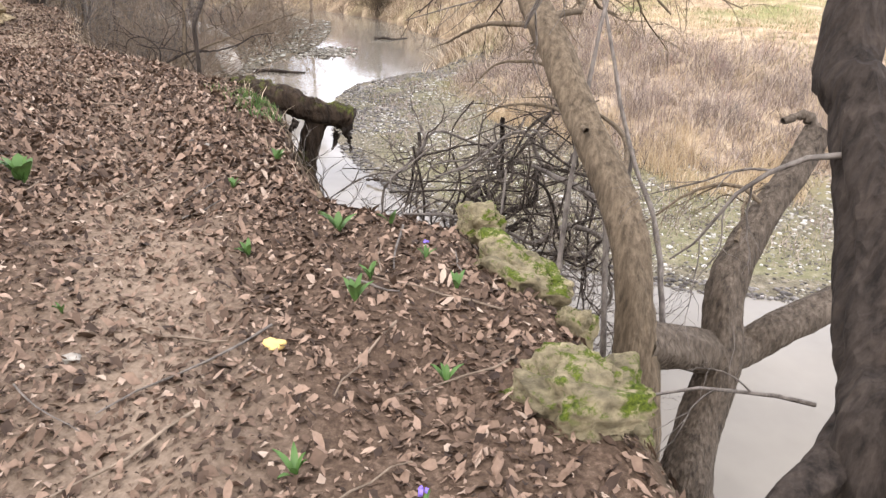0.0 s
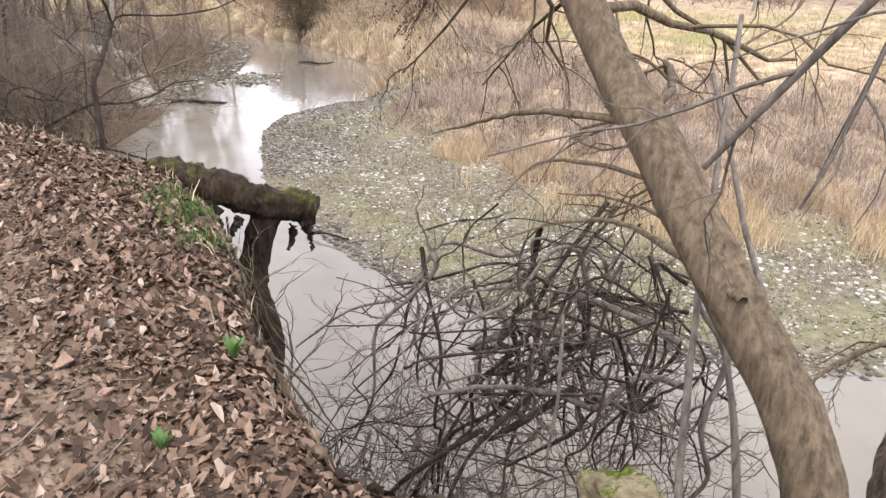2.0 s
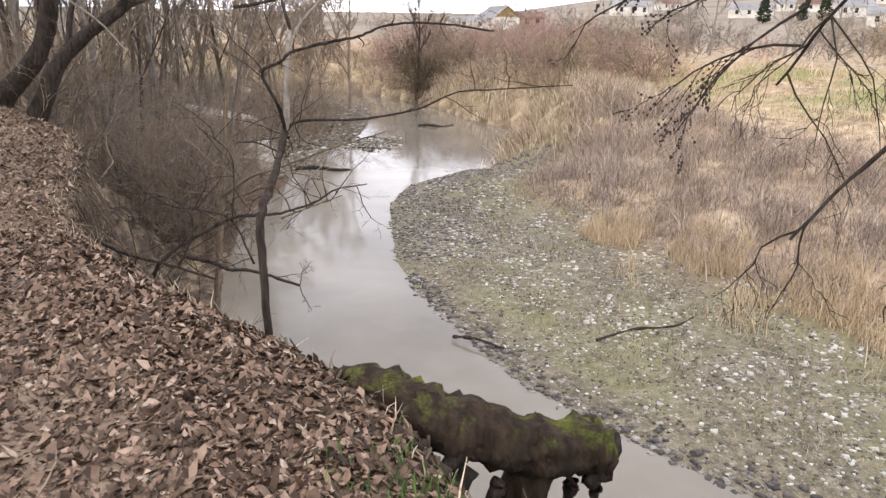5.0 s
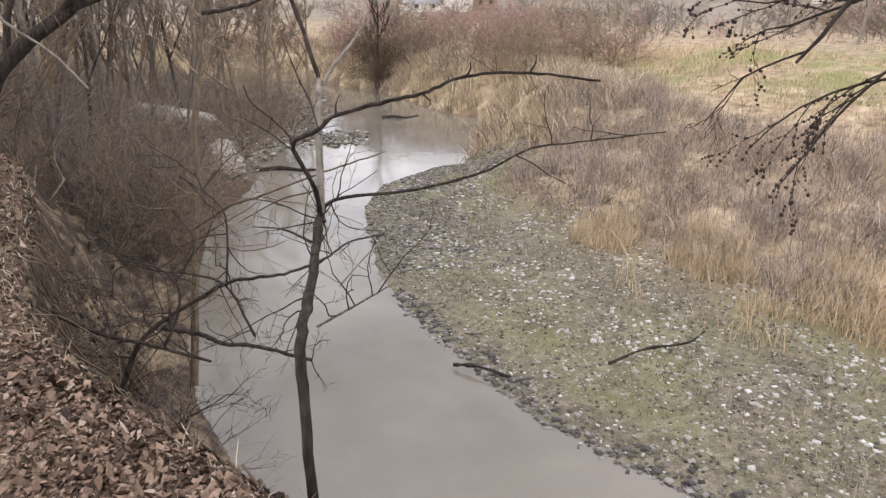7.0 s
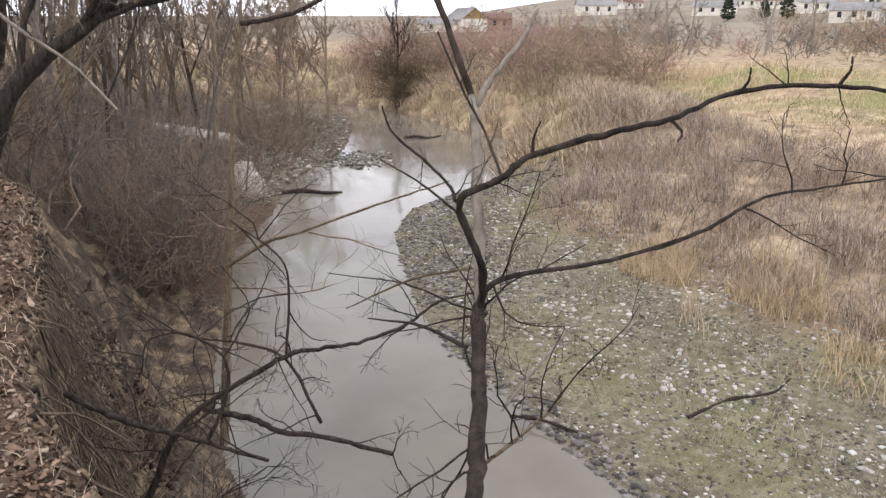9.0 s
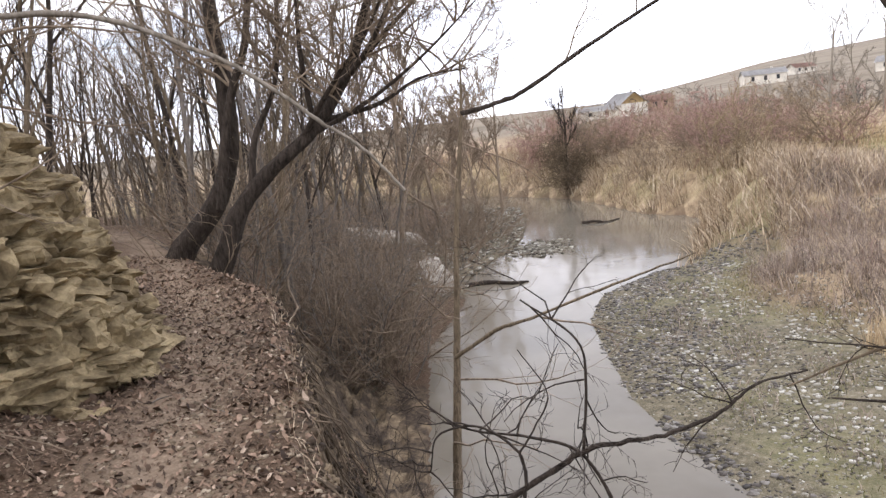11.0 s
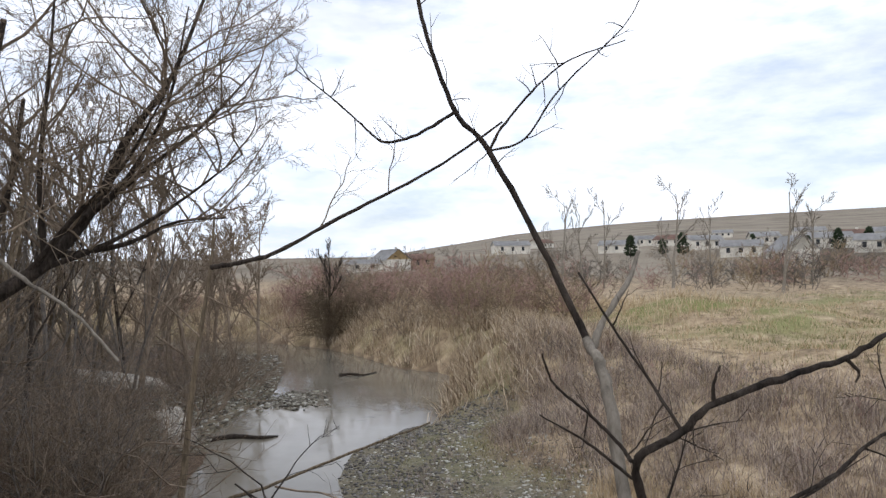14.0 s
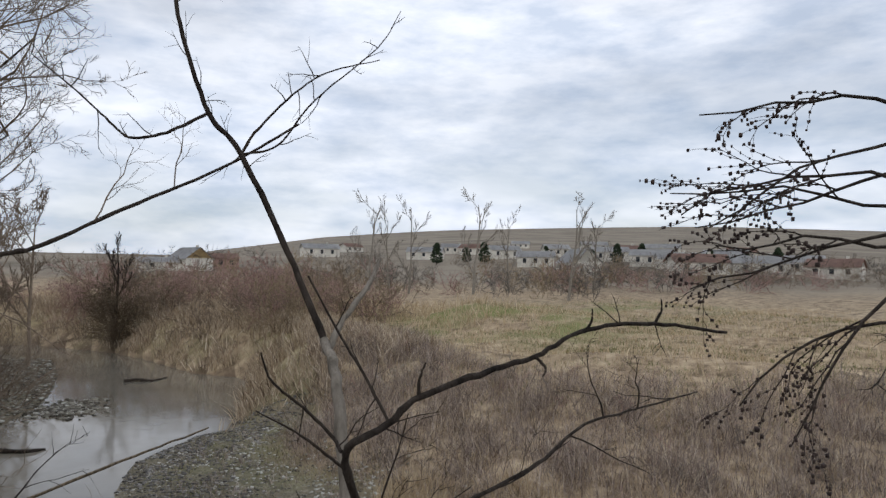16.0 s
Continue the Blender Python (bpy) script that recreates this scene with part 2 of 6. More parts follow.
def part(name, bm, material, parent, label=""):
    me = bpy.data.meshes.new(name)
    bm.to_mesh(me)
    bm.free()
    me.materials.append(material)
    return link(name, me, parent, label)


def thing(name, label, category, group="", kind="", at=(0, 0, 0)):
    ob = tagged(new(name), label, category, group, kind)
    ob.location = at
    return ob


def tubes(paths, sides):
    """Points and quads of tapered tubes round paths of (points, radii)."""
    V, F, base = [], [], 0
    ang = np.linspace(0, 2 * math.pi, sides, endpoint=False)
    ca, sa = np.cos(ang), np.sin(ang)
    by_count = {}
    for pts, radii in paths:
        by_count.setdefault(len(pts), []).append((pts, radii))
    for n, lines in by_count.items():
        pts = np.array([p for p, _ in lines], float)
        radii = np.array([r for _, r in lines], float)
        tan = np.gradient(pts, axis=1)
        tan /= np.linalg.norm(tan, axis=2)[..., None] + 1e-9
        ref = np.where(np.abs(tan[:, :1, 2:]) < 0.9, np.array([0, 0, 1.0]), np.array([1.0, 0, 0]))
        u = np.cross(tan, np.broadcast_to(ref, tan.shape))
        u /= np.linalg.norm(u, axis=2)[..., None] + 1e-9
        w = np.cross(tan, u)
        ring = pts[:, :, None] + radii[:, :, None, None] * (ca[:, None] * u[:, :, None] + sa[:, None] * w[:, :, None])
        V.append(ring.reshape(-1, 3))
        i = np.arange(n - 1)[:, None] * sides + np.arange(sides)[None]
        j = np.arange(n - 1)[:, None] * sides + (np.arange(sides)[None] + 1) % sides
        quads = np.stack([i, j, j + sides, i + sides], -1).reshape(-1, 4)
        F.append((base + n * sides * np.arange(len(lines))[:, None, None] + quads[None]).reshape(-1, 4))
        base += n * sides * len(lines)
    return np.concatenate(V), np.concatenate(F)


def tube_mesh(name, paths, sides, material):
    me = mesh_from(name, *tubes(paths, sides), material)
    return smooth(me) if sides > 3 else me


def curve(points, steps=5):
    """A smooth line through points (Catmull-Rom)."""
    p = np.asarray(points, float)
    p = np.vstack([2 * p[0] - p[1], p, 2 * p[-1] - p[-2]])
    out = []
    for k in range(1, len(p) - 2):
        a, b, c, d = p[k - 1:k + 3]
        for s in np.linspace(0, 1, steps, endpoint=False):
            out.append(0.5 * (2 * b + (c - a) * s + (2 * a - 5 * b + 4 * c - d) * s * s + (3 * b - a - 3 * c + d) * s ** 3))
    out.append(p[-2])
    return np.array(out)


def rough_limb(points, r0, r1, steps=6, wobble=0.1, flare=0.0):
    pts = curve(points, steps)
    s = np.linspace(0, 1, len(pts))
    radii = r0 + (r1 - r0) * s
    rough = np.convolve(rng.normal(size=len(s) + 4), np.ones(5) / 2.2, "valid") if r0 > 0.05 else rng.normal(size=len(s))
    radii = radii * (1 + wobble * rough) + flare * np.exp(-s * 12)
    if r0 <= 0.05:
        pts[1:-1] += rng.normal(size=(len(pts) - 2, 3)) * r0 * 0.12
    return pts, radii


def gnarl(v, pts, sides, amount, scale):
    """Uneven bark: long ridges and hollows that run along one tube."""
    run = np.concatenate([[0], np.cumsum(np.linalg.norm(np.diff(pts, axis=0), axis=1))])
    for i in range(len(v)):
        c, k = pts[i // sides], i // sides
        out = Vector(v[i] - c).normalized()
        q = out * 1.6 + Vector((0, 0, run[k] * scale * 0.22 + 5 * scale))
        v[i] = c + (v[i] - c) * (1 + amount * (0.8 * noise.noise(q) + 0.45 * noise.noise(q * 2.4) + 0.25 * noise.noise(q * 5.5)))
    return v


def unit(v):
    v = np.asarray(v, float)
    return v / (np.linalg.norm(v) + 1e-9)


def grow(start, way, length, radius, level, out, spread=0.75, lift=0.08, kids=5, bend=0.16, tip=0.35, shrink=0.6, first=0.25, thin=0.0022):
    """Bare branches: adds (level, points, radii) to out, one line a branch, with side branches down to level 0."""
    n = 4 if level == 0 else 6
    pts, d, p = [np.asarray(start, float)], unit(way), np.asarray(start, float)
    for _ in range(n):
        d = unit(d + bend * rng.normal(size=3) + np.array([0, 0, lift]))
        p = p + d * length / n
        pts.append(p)
    pts = np.array(pts)
    radii = radius * np.linspace(1, tip, len(pts))
    out.append((level, pts, radii))
    if level == 0:
        return
    for k in range(max(1, int(round(kids * rng.uniform(0.75, 1.25))))):
        s = first + (0.98 - first) * (k + rng.uniform(0.1, 0.9)) / kids
        s = min(s, 0.98)
        i = min(int(s * n), n - 1)
        at = pts[i] + (pts[i + 1] - pts[i]) * (s * n - i)
        along = unit(pts[i + 1] - pts[i])
        side = unit(np.cross(along, rng.normal(size=3)))
        a = spread * rng.uniform(0.7, 1.3)
        grow(at, along * math.cos(a) + side * math.sin(a), length * shrink * rng.uniform(0.7, 1.15) * (1.05 - 0.45 * s), max(radius * (1 - 0.65 * s) * 0.62, thin), level - 1, out, spread, lift, kids, bend, tip, shrink, first, thin)


def by_level(out, low, high):
    return [(p, r) for lv, p, r in out if low <= lv <= high]


def blob(bm, size, seed, ridge=0.25, cuts=3, layers=0.0, square=0.8):
    """An uneven lump of stone about the origin."""
    made = bmesh.ops.create_icosphere(bm, subdivisions=cuts, radius=1.0)["verts"]
    off = Vector((seed * 7.31, seed * 3.17, seed * 1.77))
    for v in made:
        n = v.co.normalized()
        k = 1 + ridge * noise.noise(n * 1.3 + off) + 0.5 * ridge * noise.noise(n * 3.1 + off) + 0.3 * ridge * noise.noise(n * 8 + off) + 0.16 * ridge * noise.noise(n * 19 + off)
        q = n * k
        q = Vector([math.copysign(abs(c) ** square, c) for c in q])
        if layers:
            q.x *= 1 + layers * math.sin(q.z * 9 + 3 * noise.noise(q * 2 + off))
            q.y *= 1 + layers * math.sin(q.z * 9 + 3 * noise.noise(q * 2 + off))
        v.co = Vector((q.x * size[0], q.y * size[1], q.z * size[2]))
    for f in bm.faces:
        f.smooth = True
    return made


# ---------------------------------------------------------------- plan of the land
WATER_Z = -4.3
EDGE = [(2, -5000), (2, -40), (1.4, -6), (1.1, 0), (0.85, 1.7), (0.75, 2.2), (0.65, 2.8), (0.4, 3.3), (0.25, 3.85), (-0.65, 4.2), (-1.05, 5.1), (-1.25, 5.9), (-1.6, 7.1), (-2.2, 8.2), (-3.3, 9.1), (-4.35, 10.0), (-5.15, 10.85), (-5.8, 11.8), (-6.35, 13.0), (-7.25, 14.8), (-8.4, 16.8), (-10.4, 18.9), (-14, 23), (-20, 30), (-34, 42), (-90, 70), (-5000, 75)]
NEAR_SHORE = [(5, -5000), (5, -40), (3.4, -6), (2.9, 0), (2.5, 2.5), (1.8, 4.2), (0.8, 5.3), (0.1, 6.4), (-0.3, 7.6), (-0.9, 8.8), (-1.9, 10.1), (-2.8, 11.2), (-3.8, 12.8), (-4.9, 14.5), (-6.4, 17), (-7.3, 19.5), (-7.9, 22.3), (-9.0, 27.3), (-8.8, 32.2), (-9.3, 36.5), (-8.9, 40), (-8.0, 44), (-7.9, 48), (-8.3, 55), (-9.2, 61), (-14, 68), (-24, 72), (-90, 80), (-5000, 80)]
FAR_SHORE = [(5000, -300), (60, -4), (30, 5), (14, 9), (8.5, 11), (4.7, 11.8), (2.8, 12.5), (0.3, 15), (-0.7, 16.2), (-2.0, 18.7), (-2.9, 20.6), (-3.7, 23), (-4.1, 26), (-4.5, 29.4), (-4.0, 32.8), (-1.8, 36), (-0.6, 36.6), (-0.1, 38.5), (0.5, 42), (1.5, 45.5), (1.9, 48.5), (1.2, 51.0), (-0.8, 52.5), (-3.5, 60.5), (-5.8, 65.6), (-12, 73), (-24, 77), (-90, 86), (-5000, 90)]
PATH = [(-0.3, -6), (-0.55, -1), (-0.7, 0.5), (-1.0, 2.0), (-1.5, 3.4), (-2.5, 5.8), (-3.3, 7.2), (-4.5, 8.7), (-5.8, 10.1), (-6.8, 11.5), (-7.3, 12.9), (-8.3, 14.9), (-11.8, 19.5), (-15.5, 24.5), (-30, 36)]


def signed(line, x, y):
    """Distance from a line in plan, positive on the left of its way (lines run from the south or east to the west)."""
    line = np.asarray(line, float)
    best, inside = np.full(np.shape(x), 1e9), np.zeros(np.shape(x), bool)
    for (ax, ay), (bx, by) in zip(line[:-1], line[1:]):
        dx, dy = bx - ax, by - ay
        s = np.clip(((x - ax) * dx + (y - ay) * dy) / (dx * dx + dy * dy), 0, 1)
        best = np.minimum(best, np.hypot(x - ax - s * dx, y - ay - s * dy))
    ring = np.vstack([line, [(-6000, line[-1][1]), (-6000, -6000), (line[0][0], -6000)]])
    for (ax, ay), (bx, by) in zip(ring, np.roll(ring, -1, axis=0)):
        if ay != by:
            inside ^= ((ay > y) != (by > y)) & (x < (bx - ax) * (y - ay) / (by - ay) + ax)
    return np.where(inside, best, -best)


def ease(a, b, v):
    s = np.clip((v - a) / (b - a), 0, 1)
    return s * s * (3 - 2 * s)


def bumps(x, y, size, seed=0.0):
    """Soft uneven ground from a few crossed waves."""
    x, y = x / size, y / size
    return (np.sin(1.7 * x + 1.1 * y + seed) + np.sin(-1.3 * x + 2.1 * y + 1.7 * seed + 1) + np.sin(2.9 * x - 0.7 * y + 2.3 * seed + 2) + 0.6 * np.sin(4.3 * x + 3.7 * y + seed)) / 3.6


def land(x, y):
    """Height of the ground and its zones."""
    x, y = np.asarray(x, float), np.asarray(y, float)
    de, dn, df, dp = signed(EDGE, x, y), signed(NEAR_SHORE, x, y), signed(FAR_SHORE, x, y), signed(PATH, x, y)
    # the terrace with the path and the slope above it
    base = np.interp(y, [-6, 0, 3, 9, 12, 16, 24, 60], [0.0, 0.02, 0.1, 0.12, 0.06, 0.06, 0.0, -0.6])
    rise = np.maximum(0, dp - 0.65)
    crag = np.exp(-((y - 13.6) / 2.2) ** 2)
    flat = ease(19, 27, y)
    up = base + (0.36 * np.minimum(rise, 5) + 0.15 * np.clip(rise - 5, 0, 20)) * (1 - 0.75 * flat) + crag * 1.7 * ease(0.5, 1.9, rise)
    up = up - 0.04 * np.clip(-dp - 0.4, 0, 3) - 0.05 * np.exp(-(dp / 0.45) ** 2)
    up = up + 0.05 * bumps(x, y, 0.45) + 0.018 * bumps(x, y, 0.13, 2) - 0.3 * np.exp(-np.clip(de, 0, 9) / 0.12) * 0.5
    # the cut bank below the terrace
    u = np.clip(-de / (np.abs(de) + np.abs(dn) + 1e-6), 0, 1)
    steep = 1 - ease(15, 22, y)
    fall = steep * np.power(u, 0.32) + (1 - steep) * ease(0, 0.75, u)
    cut = (base - 0.15) * (1 - fall) + (WATER_Z + 0.12) * fall + (0.3 * bumps(x, y + 2 * x, 0.35, 5) + 0.2 * bumps(x, y, 0.16, 1)) * np.sin(math.pi * u) 
    left = np.where(de > 0, up, cut)
    # the low far side
    k = ease(35, 43, y) * (1 - ease(5, 12, x))
    d = np.maximum(-df, 0)
    r = d * (1 + 1.1 * ease(24, 40, y) * (1 - ease(20, 60, d)))
    low = np.interp(r, [0, 1, 6, 10, 15, 22, 45, 120, 210, 420, 900, 1700, 4500], [-4.33, -4.18, -4.0, -3.3, -2.35, -1.6, -1.3, 0.6, 7.0, 22, 62, 140, 145])
    high = np.interp(np.maximum(-df, 0), [0, 1.2, 2.5, 4.5, 40, 120, 210, 420, 900, 1700, 4500], [-4.33, -3.1, -1.9, -1.35, -1.0, 0.8, 7.0, 22, 62, 140, 145])
    far = low * (1 - k) + high * k
    bearing = np.degrees(np.arctan2(x, np.maximum(y, 1)))
    far = np.where(d > 210, 7.0 + (far - 7.0) * np.interp(bearing, [-20, 0, 5, 13, 23, 45, 60], [0.08, 0.12, 0.3, 0.58, 0.77, 1.07, 1.15]), far)
    far = far + 0.9 * np.exp(-((x - 17) / 7) ** 2 - ((y - 51) / 6) ** 2) + 0.7 * np.exp(-((x - 6.5) / 3) ** 2 - ((y - 36) / 4) ** 2) + (0.22 * bumps(x, y, 1.6, 3) + 0.03 * bumps(x, y, 0.4, 4)) * ease(3, 9, r) * (1 - ease(24, 42, y)) * (1 - ease(12, 24, x)) + (0.4 * bumps(x, y, 7, 1) + 0.38 * bumps(x, y, 3.1, 6)) * ease(12, 26, r) * (1 - ease(90, 160, r))
    bed = WATER_Z - 0.1 - 0.5 * ease(0, 1.5, np.minimum(np.abs(dn), np.abs(df)))
    z = np.where(dn > 0, left, np.where(df < 0, far, bed))
    bar = (dn > 0) & (y > 33)
    z = np.where(bar & (de < 0), np.minimum(z, WATER_Z + 0.1 + 0.05 * dn + 0.12 * np.clip(dn - 8, 0, 30)), z)
    # islet of gravel in the stream
    soil = np.clip(1 - np.abs(dp) / 0.6, 0, 1) ** 0.8 * 0.85 * (de > 0)
    gravel = ((df < 0) & (r < 8)) * (1 - ease(5.5, 8, r)) * (1 - k) + (bar & (dn < 5) & (x > -15)) * 1.0
    clay = ((de < 0.1) & (dn > 0) & (y < 24)) * 1.0
    clay = np.maximum(clay, crag * ease(0.3, 0.8, rise) * (rise < 4)) + 0.6 * ((de < 0.5) & (de > 0) & (y > 4.3) & (bumps(x, y, 0.8, 9) > 0.35))
    straw = (df < 0) * np.maximum(ease(5, 9, r), k)
    green = (df < 0) * np.clip(1.5 * np.exp(-((x - 17) / 9) ** 2 - ((y - 49) / 9) ** 2) + 0.8 * np.exp(-((x - 34) / 12) ** 2 - ((y - 58) / 10) ** 2), 0, 1) + 0.3 * ((df < 0) & (r < 7) & (r > 1))
    hill = (df < 0) * ease(45, 110, r)
    return z, np.clip(np.stack([soil, np.clip(gravel, 0, 1), np.clip(clay, 0, 1)], -1), 0, 1), np.clip(np.stack([straw, green, hill], -1), 0, 1)


def height(x, y):
    return land(x, y)[0]


def axis(fine_low, fine_high, fine_step, low, high, growth=1.13):
    a = list(np.arange(fine_low, fine_high, fine_step))
    s = fine_step
    while a[-1] < high:
        s *= growth
        a.append(a[-1] + s)
    s = fine_step
    while a[0] > low:
        s *= growth
        a.insert(0, a[0] - s)
    return np.array(a)


def build_ground():
    xs, ys = axis(-9.5, 4.0, 0.075, -3500, 3500, 1.06), axis(-0.6, 17.5, 0.075, -3500, 4500, 1.045)
    X, Y = np.meshgrid(xs, ys)
    z, zone, cover = land(X, Y)
    verts = np.stack([X, Y, z], -1).reshape(-1, 3)
    nx, ny = len(xs), len(ys)
    i = (np.arange(ny - 1)[:, None] * nx + np.arange(nx - 1)[None]).ravel()
    me = smooth(mesh_from("ground", verts, np.stack([i, i + 1, i + 1 + nx, i + nx], -1), GROUND))
    for name, data in (("zone", zone), ("cover", cover)):
        att = me.color_attributes.new(name, "FLOAT_COLOR", "POINT")
        rgba = np.concatenate([data.reshape(-1, 3), np.ones((len(verts), 1))], 1).astype(np.float32)
        att.data.foreach_set("color", rgba.ravel())
    tagged(link("ground", me), "leaf-littered river bank, gravel flat, meadow and far hillside", "ground", kind="structure")


def build_water():
    xs, ys = np.linspace(-95, 65, 60), np.linspace(-45, 95, 60)
    X, Y = np.meshgrid(xs, ys)
    verts = np.stack([X, Y, np.full(X.shape, WATER_Z)], -1).reshape(-1, 3)
    i = (np.arange(59)[:, None] * 60 + np.arange(59)[None]).ravel()
    me = mesh_from("water", verts, np.stack([i, i + 1, i + 61, i + 60], -1), WATER)
    tagged(link("water", me), "slow murky brown river reflecting the pale sky", "river", kind="structure")


build_ground()
build_water()

# ---------------------------------------------------------------- trees and shrubs


def limb(tree, name, points, r0, r1, material, label="", sides=12, wobble=0.05, flare=0.0, steps=7):
    stout = r0 > 0.05
    line = rough_limb(points, r0, r1, steps * (2 if stout else 1), 0.02 if stout else wobble, flare)
    v, f = tubes([line], sides + (8 if stout else 0))
    if stout:
        v = gnarl(v, line[0], sides + 8, 0.2 + wobble, 1.0 / r0)
    return link(name, smooth(mesh_from(name, v, f, material)), tree, label)


def sprays(tree, starts, material, name="twig_spray", level=2, **spec):
    """Side branches from a list of (start, way, length, radius): each one a part, with its fine twigs under it."""
    for start, way, length, radius in starts:
        out = []
        grow(start, way, length, radius, level, out, **spec)
        branch = link("branch", tube_mesh("branch", by_level(out, level, level), 6, material), tree)
        tagged(link(name, tube_mesh(name, by_level(out, 0, level - 1), 3, material), branch), kind="stuff")


def multi_stemmed_tree():
    tree = thing("multi_stemmed_tree", "leafless tree of three leaning stems rooted in the cut bank", "tree")
    limb(tree, "trunk", [(1.5, 4.15, -2.4), (1.42, 4.3, -1.0), (1.29, 4.55, -0.19), (0.96, 5.05, 0.53), (0.82, 5.35, 0.88), (0.62, 5.7, 1.3), (0.35, 6.05, 2.0), (0.0, 6.4, 3.4)], 0.15, 0.09, BARK_BROWN, "smooth grey-brown leaning stem", 16, 0.03, 0.1)
    limb(tree, "trunk", [(2.03, 4.45, -2.6), (2.03, 4.45, -2.29), (2.14, 4.63, -1.87), (2.26, 4.75, -1.42), (2.28, 4.94, -0.82), (2.54, 5.17, -0.39), (2.84, 5.38, -0.02), (3.02, 5.52, 0.24)], 0.2, 0.1, BARK_FURROW, "crooked stem broken off short", 14, 0.09, 0.06)
    limb(tree, "trunk", [(1.42, 4.3, -1.0), (2.35, 4.84, -1.38), (2.75, 4.91, -1.19), (3.19, 4.99, -0.99), (4.51, 5.23, -0.39)], 0.17, 0.12, BARK_FURROW, "low stem with deep furrowed bark", 16, 0.03)
    limb(tree, "snag", [(3.02, 5.52, 0.24), (2.91, 5.57, 0.36), (2.73, 5.55, 0.32)], 0.05, 0.03, BARK_FURROW, "", 8, 0.15)
    starts = [((0.75, 5.45, 1.05), (0.9, 0.9, 0.35), 1.9, 0.03), ((0.55, 5.8, 1.5), (1.0, 0.7, 0.2), 2.3, 0.032), ((0.35, 6.05, 2.0), (0.2, 1.0, 0.1), 2.4, 0.032), ((0.3, 6.1, 2.2), (1.0, 0.5, 0.0), 2.4, 0.03), ((0.96, 5.05, 0.52), (-0.2, 1.0, 0.3), 1.6, 0.026), ((0.2, 6.2, 2.6), (0.8, 1.0, -0.1), 2.6, 0.03), ((0.18, 6.22, 2.7), (-0.2, 1.0, -0.2), 2.0, 0.026), ((2.3, 5.0, -0.5), (0.6, 0.8, 0.7), 1.2, 0.02), ((2.45, 5.05, -0.2), (-0.8, 0.6, 0.5), 1.0, 0.018)]
    sprays(tree, starts, BARK_BROWN, level=3, spread=0.7, lift=-0.09, kids=4, bend=0.2, shrink=0.55)
    for pts in ([(0.35, 6.05, 2.0), (0.9, 7.0, 2.35), (0.6, 8.0, 1.9), (0.1, 8.3, 1.2), (-0.25, 8.2, 0.85)], [(0.3, 6.1, 2.2), (0.5, 7.5, 2.5), (0.25, 8.8, 2.1), (0.0, 9.2, 1.5)], [(0.2, 6.2, 2.6), (-0.1, 7.8, 2.7), (-0.6, 9.2, 2.3), (-0.95, 9.3, 1.9)], [(0.35, 6.05, 1.9), (1.0, 7.2, 1.7), (0.8, 8.2, 1.2), (0.5, 8.6, 0.7)]):
        limb(tree, "branch", pts, 0.024, 0.007, BARK_DARK, "drooping branch", 8, 0.08)
        c = curve(pts, 8)
        droop = [(c[rng.integers(9, len(c))], (rng.normal() * 0.8 - 0.2, rng.normal() * 0.6, -0.5), rng.uniform(0.4, 0.9), 0.006) for _ in range(9)]
        sprays(tree, droop, BARK_DARK, level=2, spread=0.6, lift=-0.1, kids=4, bend=0.22, thin=0.0026)
    for pts, r in (([(0.75, 5.45, 1.0), (0.35, 6.0, 0.95), (0.1, 6.6, 0.75), (-0.12, 6.9, 0.62)], 0.03), ([(1.0, 4.7, 0.4), (0.97, 5.9, 0.3), (0.6, 6.0, 0.3), (0.2, 6.2, 0.1)], 0.03), ([(1.25, 4.6, -0.1), (1.5, 5.6, 0.15), (1.2, 6.5, 0.25), (0.8, 6.9, 0.2)], 0.035), ([(0.96, 5.05, 0.5), (0.9, 5.4, 0.7), (0.52, 6.2, 0.62), (0.25, 6.3, 0.35)], 0.028)):
        limb(tree, "branch", pts, r * 0.8, r * 0.12, BARK_BROWN, "", 8, 0.08)
    for pts in ([(0.95, 4.5, -1.6), (0.92, 4.76, -0.72), (1.06, 5.2, 0.39), (1.3, 5.7, 1.5)], [(1.3, 4.5, -1.7), (1.28, 5.1, -0.3), (1.12, 5.3, 0.12)], [(1.75, 4.6, -1.3), (1.68, 5.0, -0.44), (1.46, 5.32, 0.19), (1.25, 5.8, 1.2)]):
        limb(tree, "sucker", pts, 0.026, 0.013, TWIG_GREY, "straight thin shoot", 8, 0.06)
    return tree


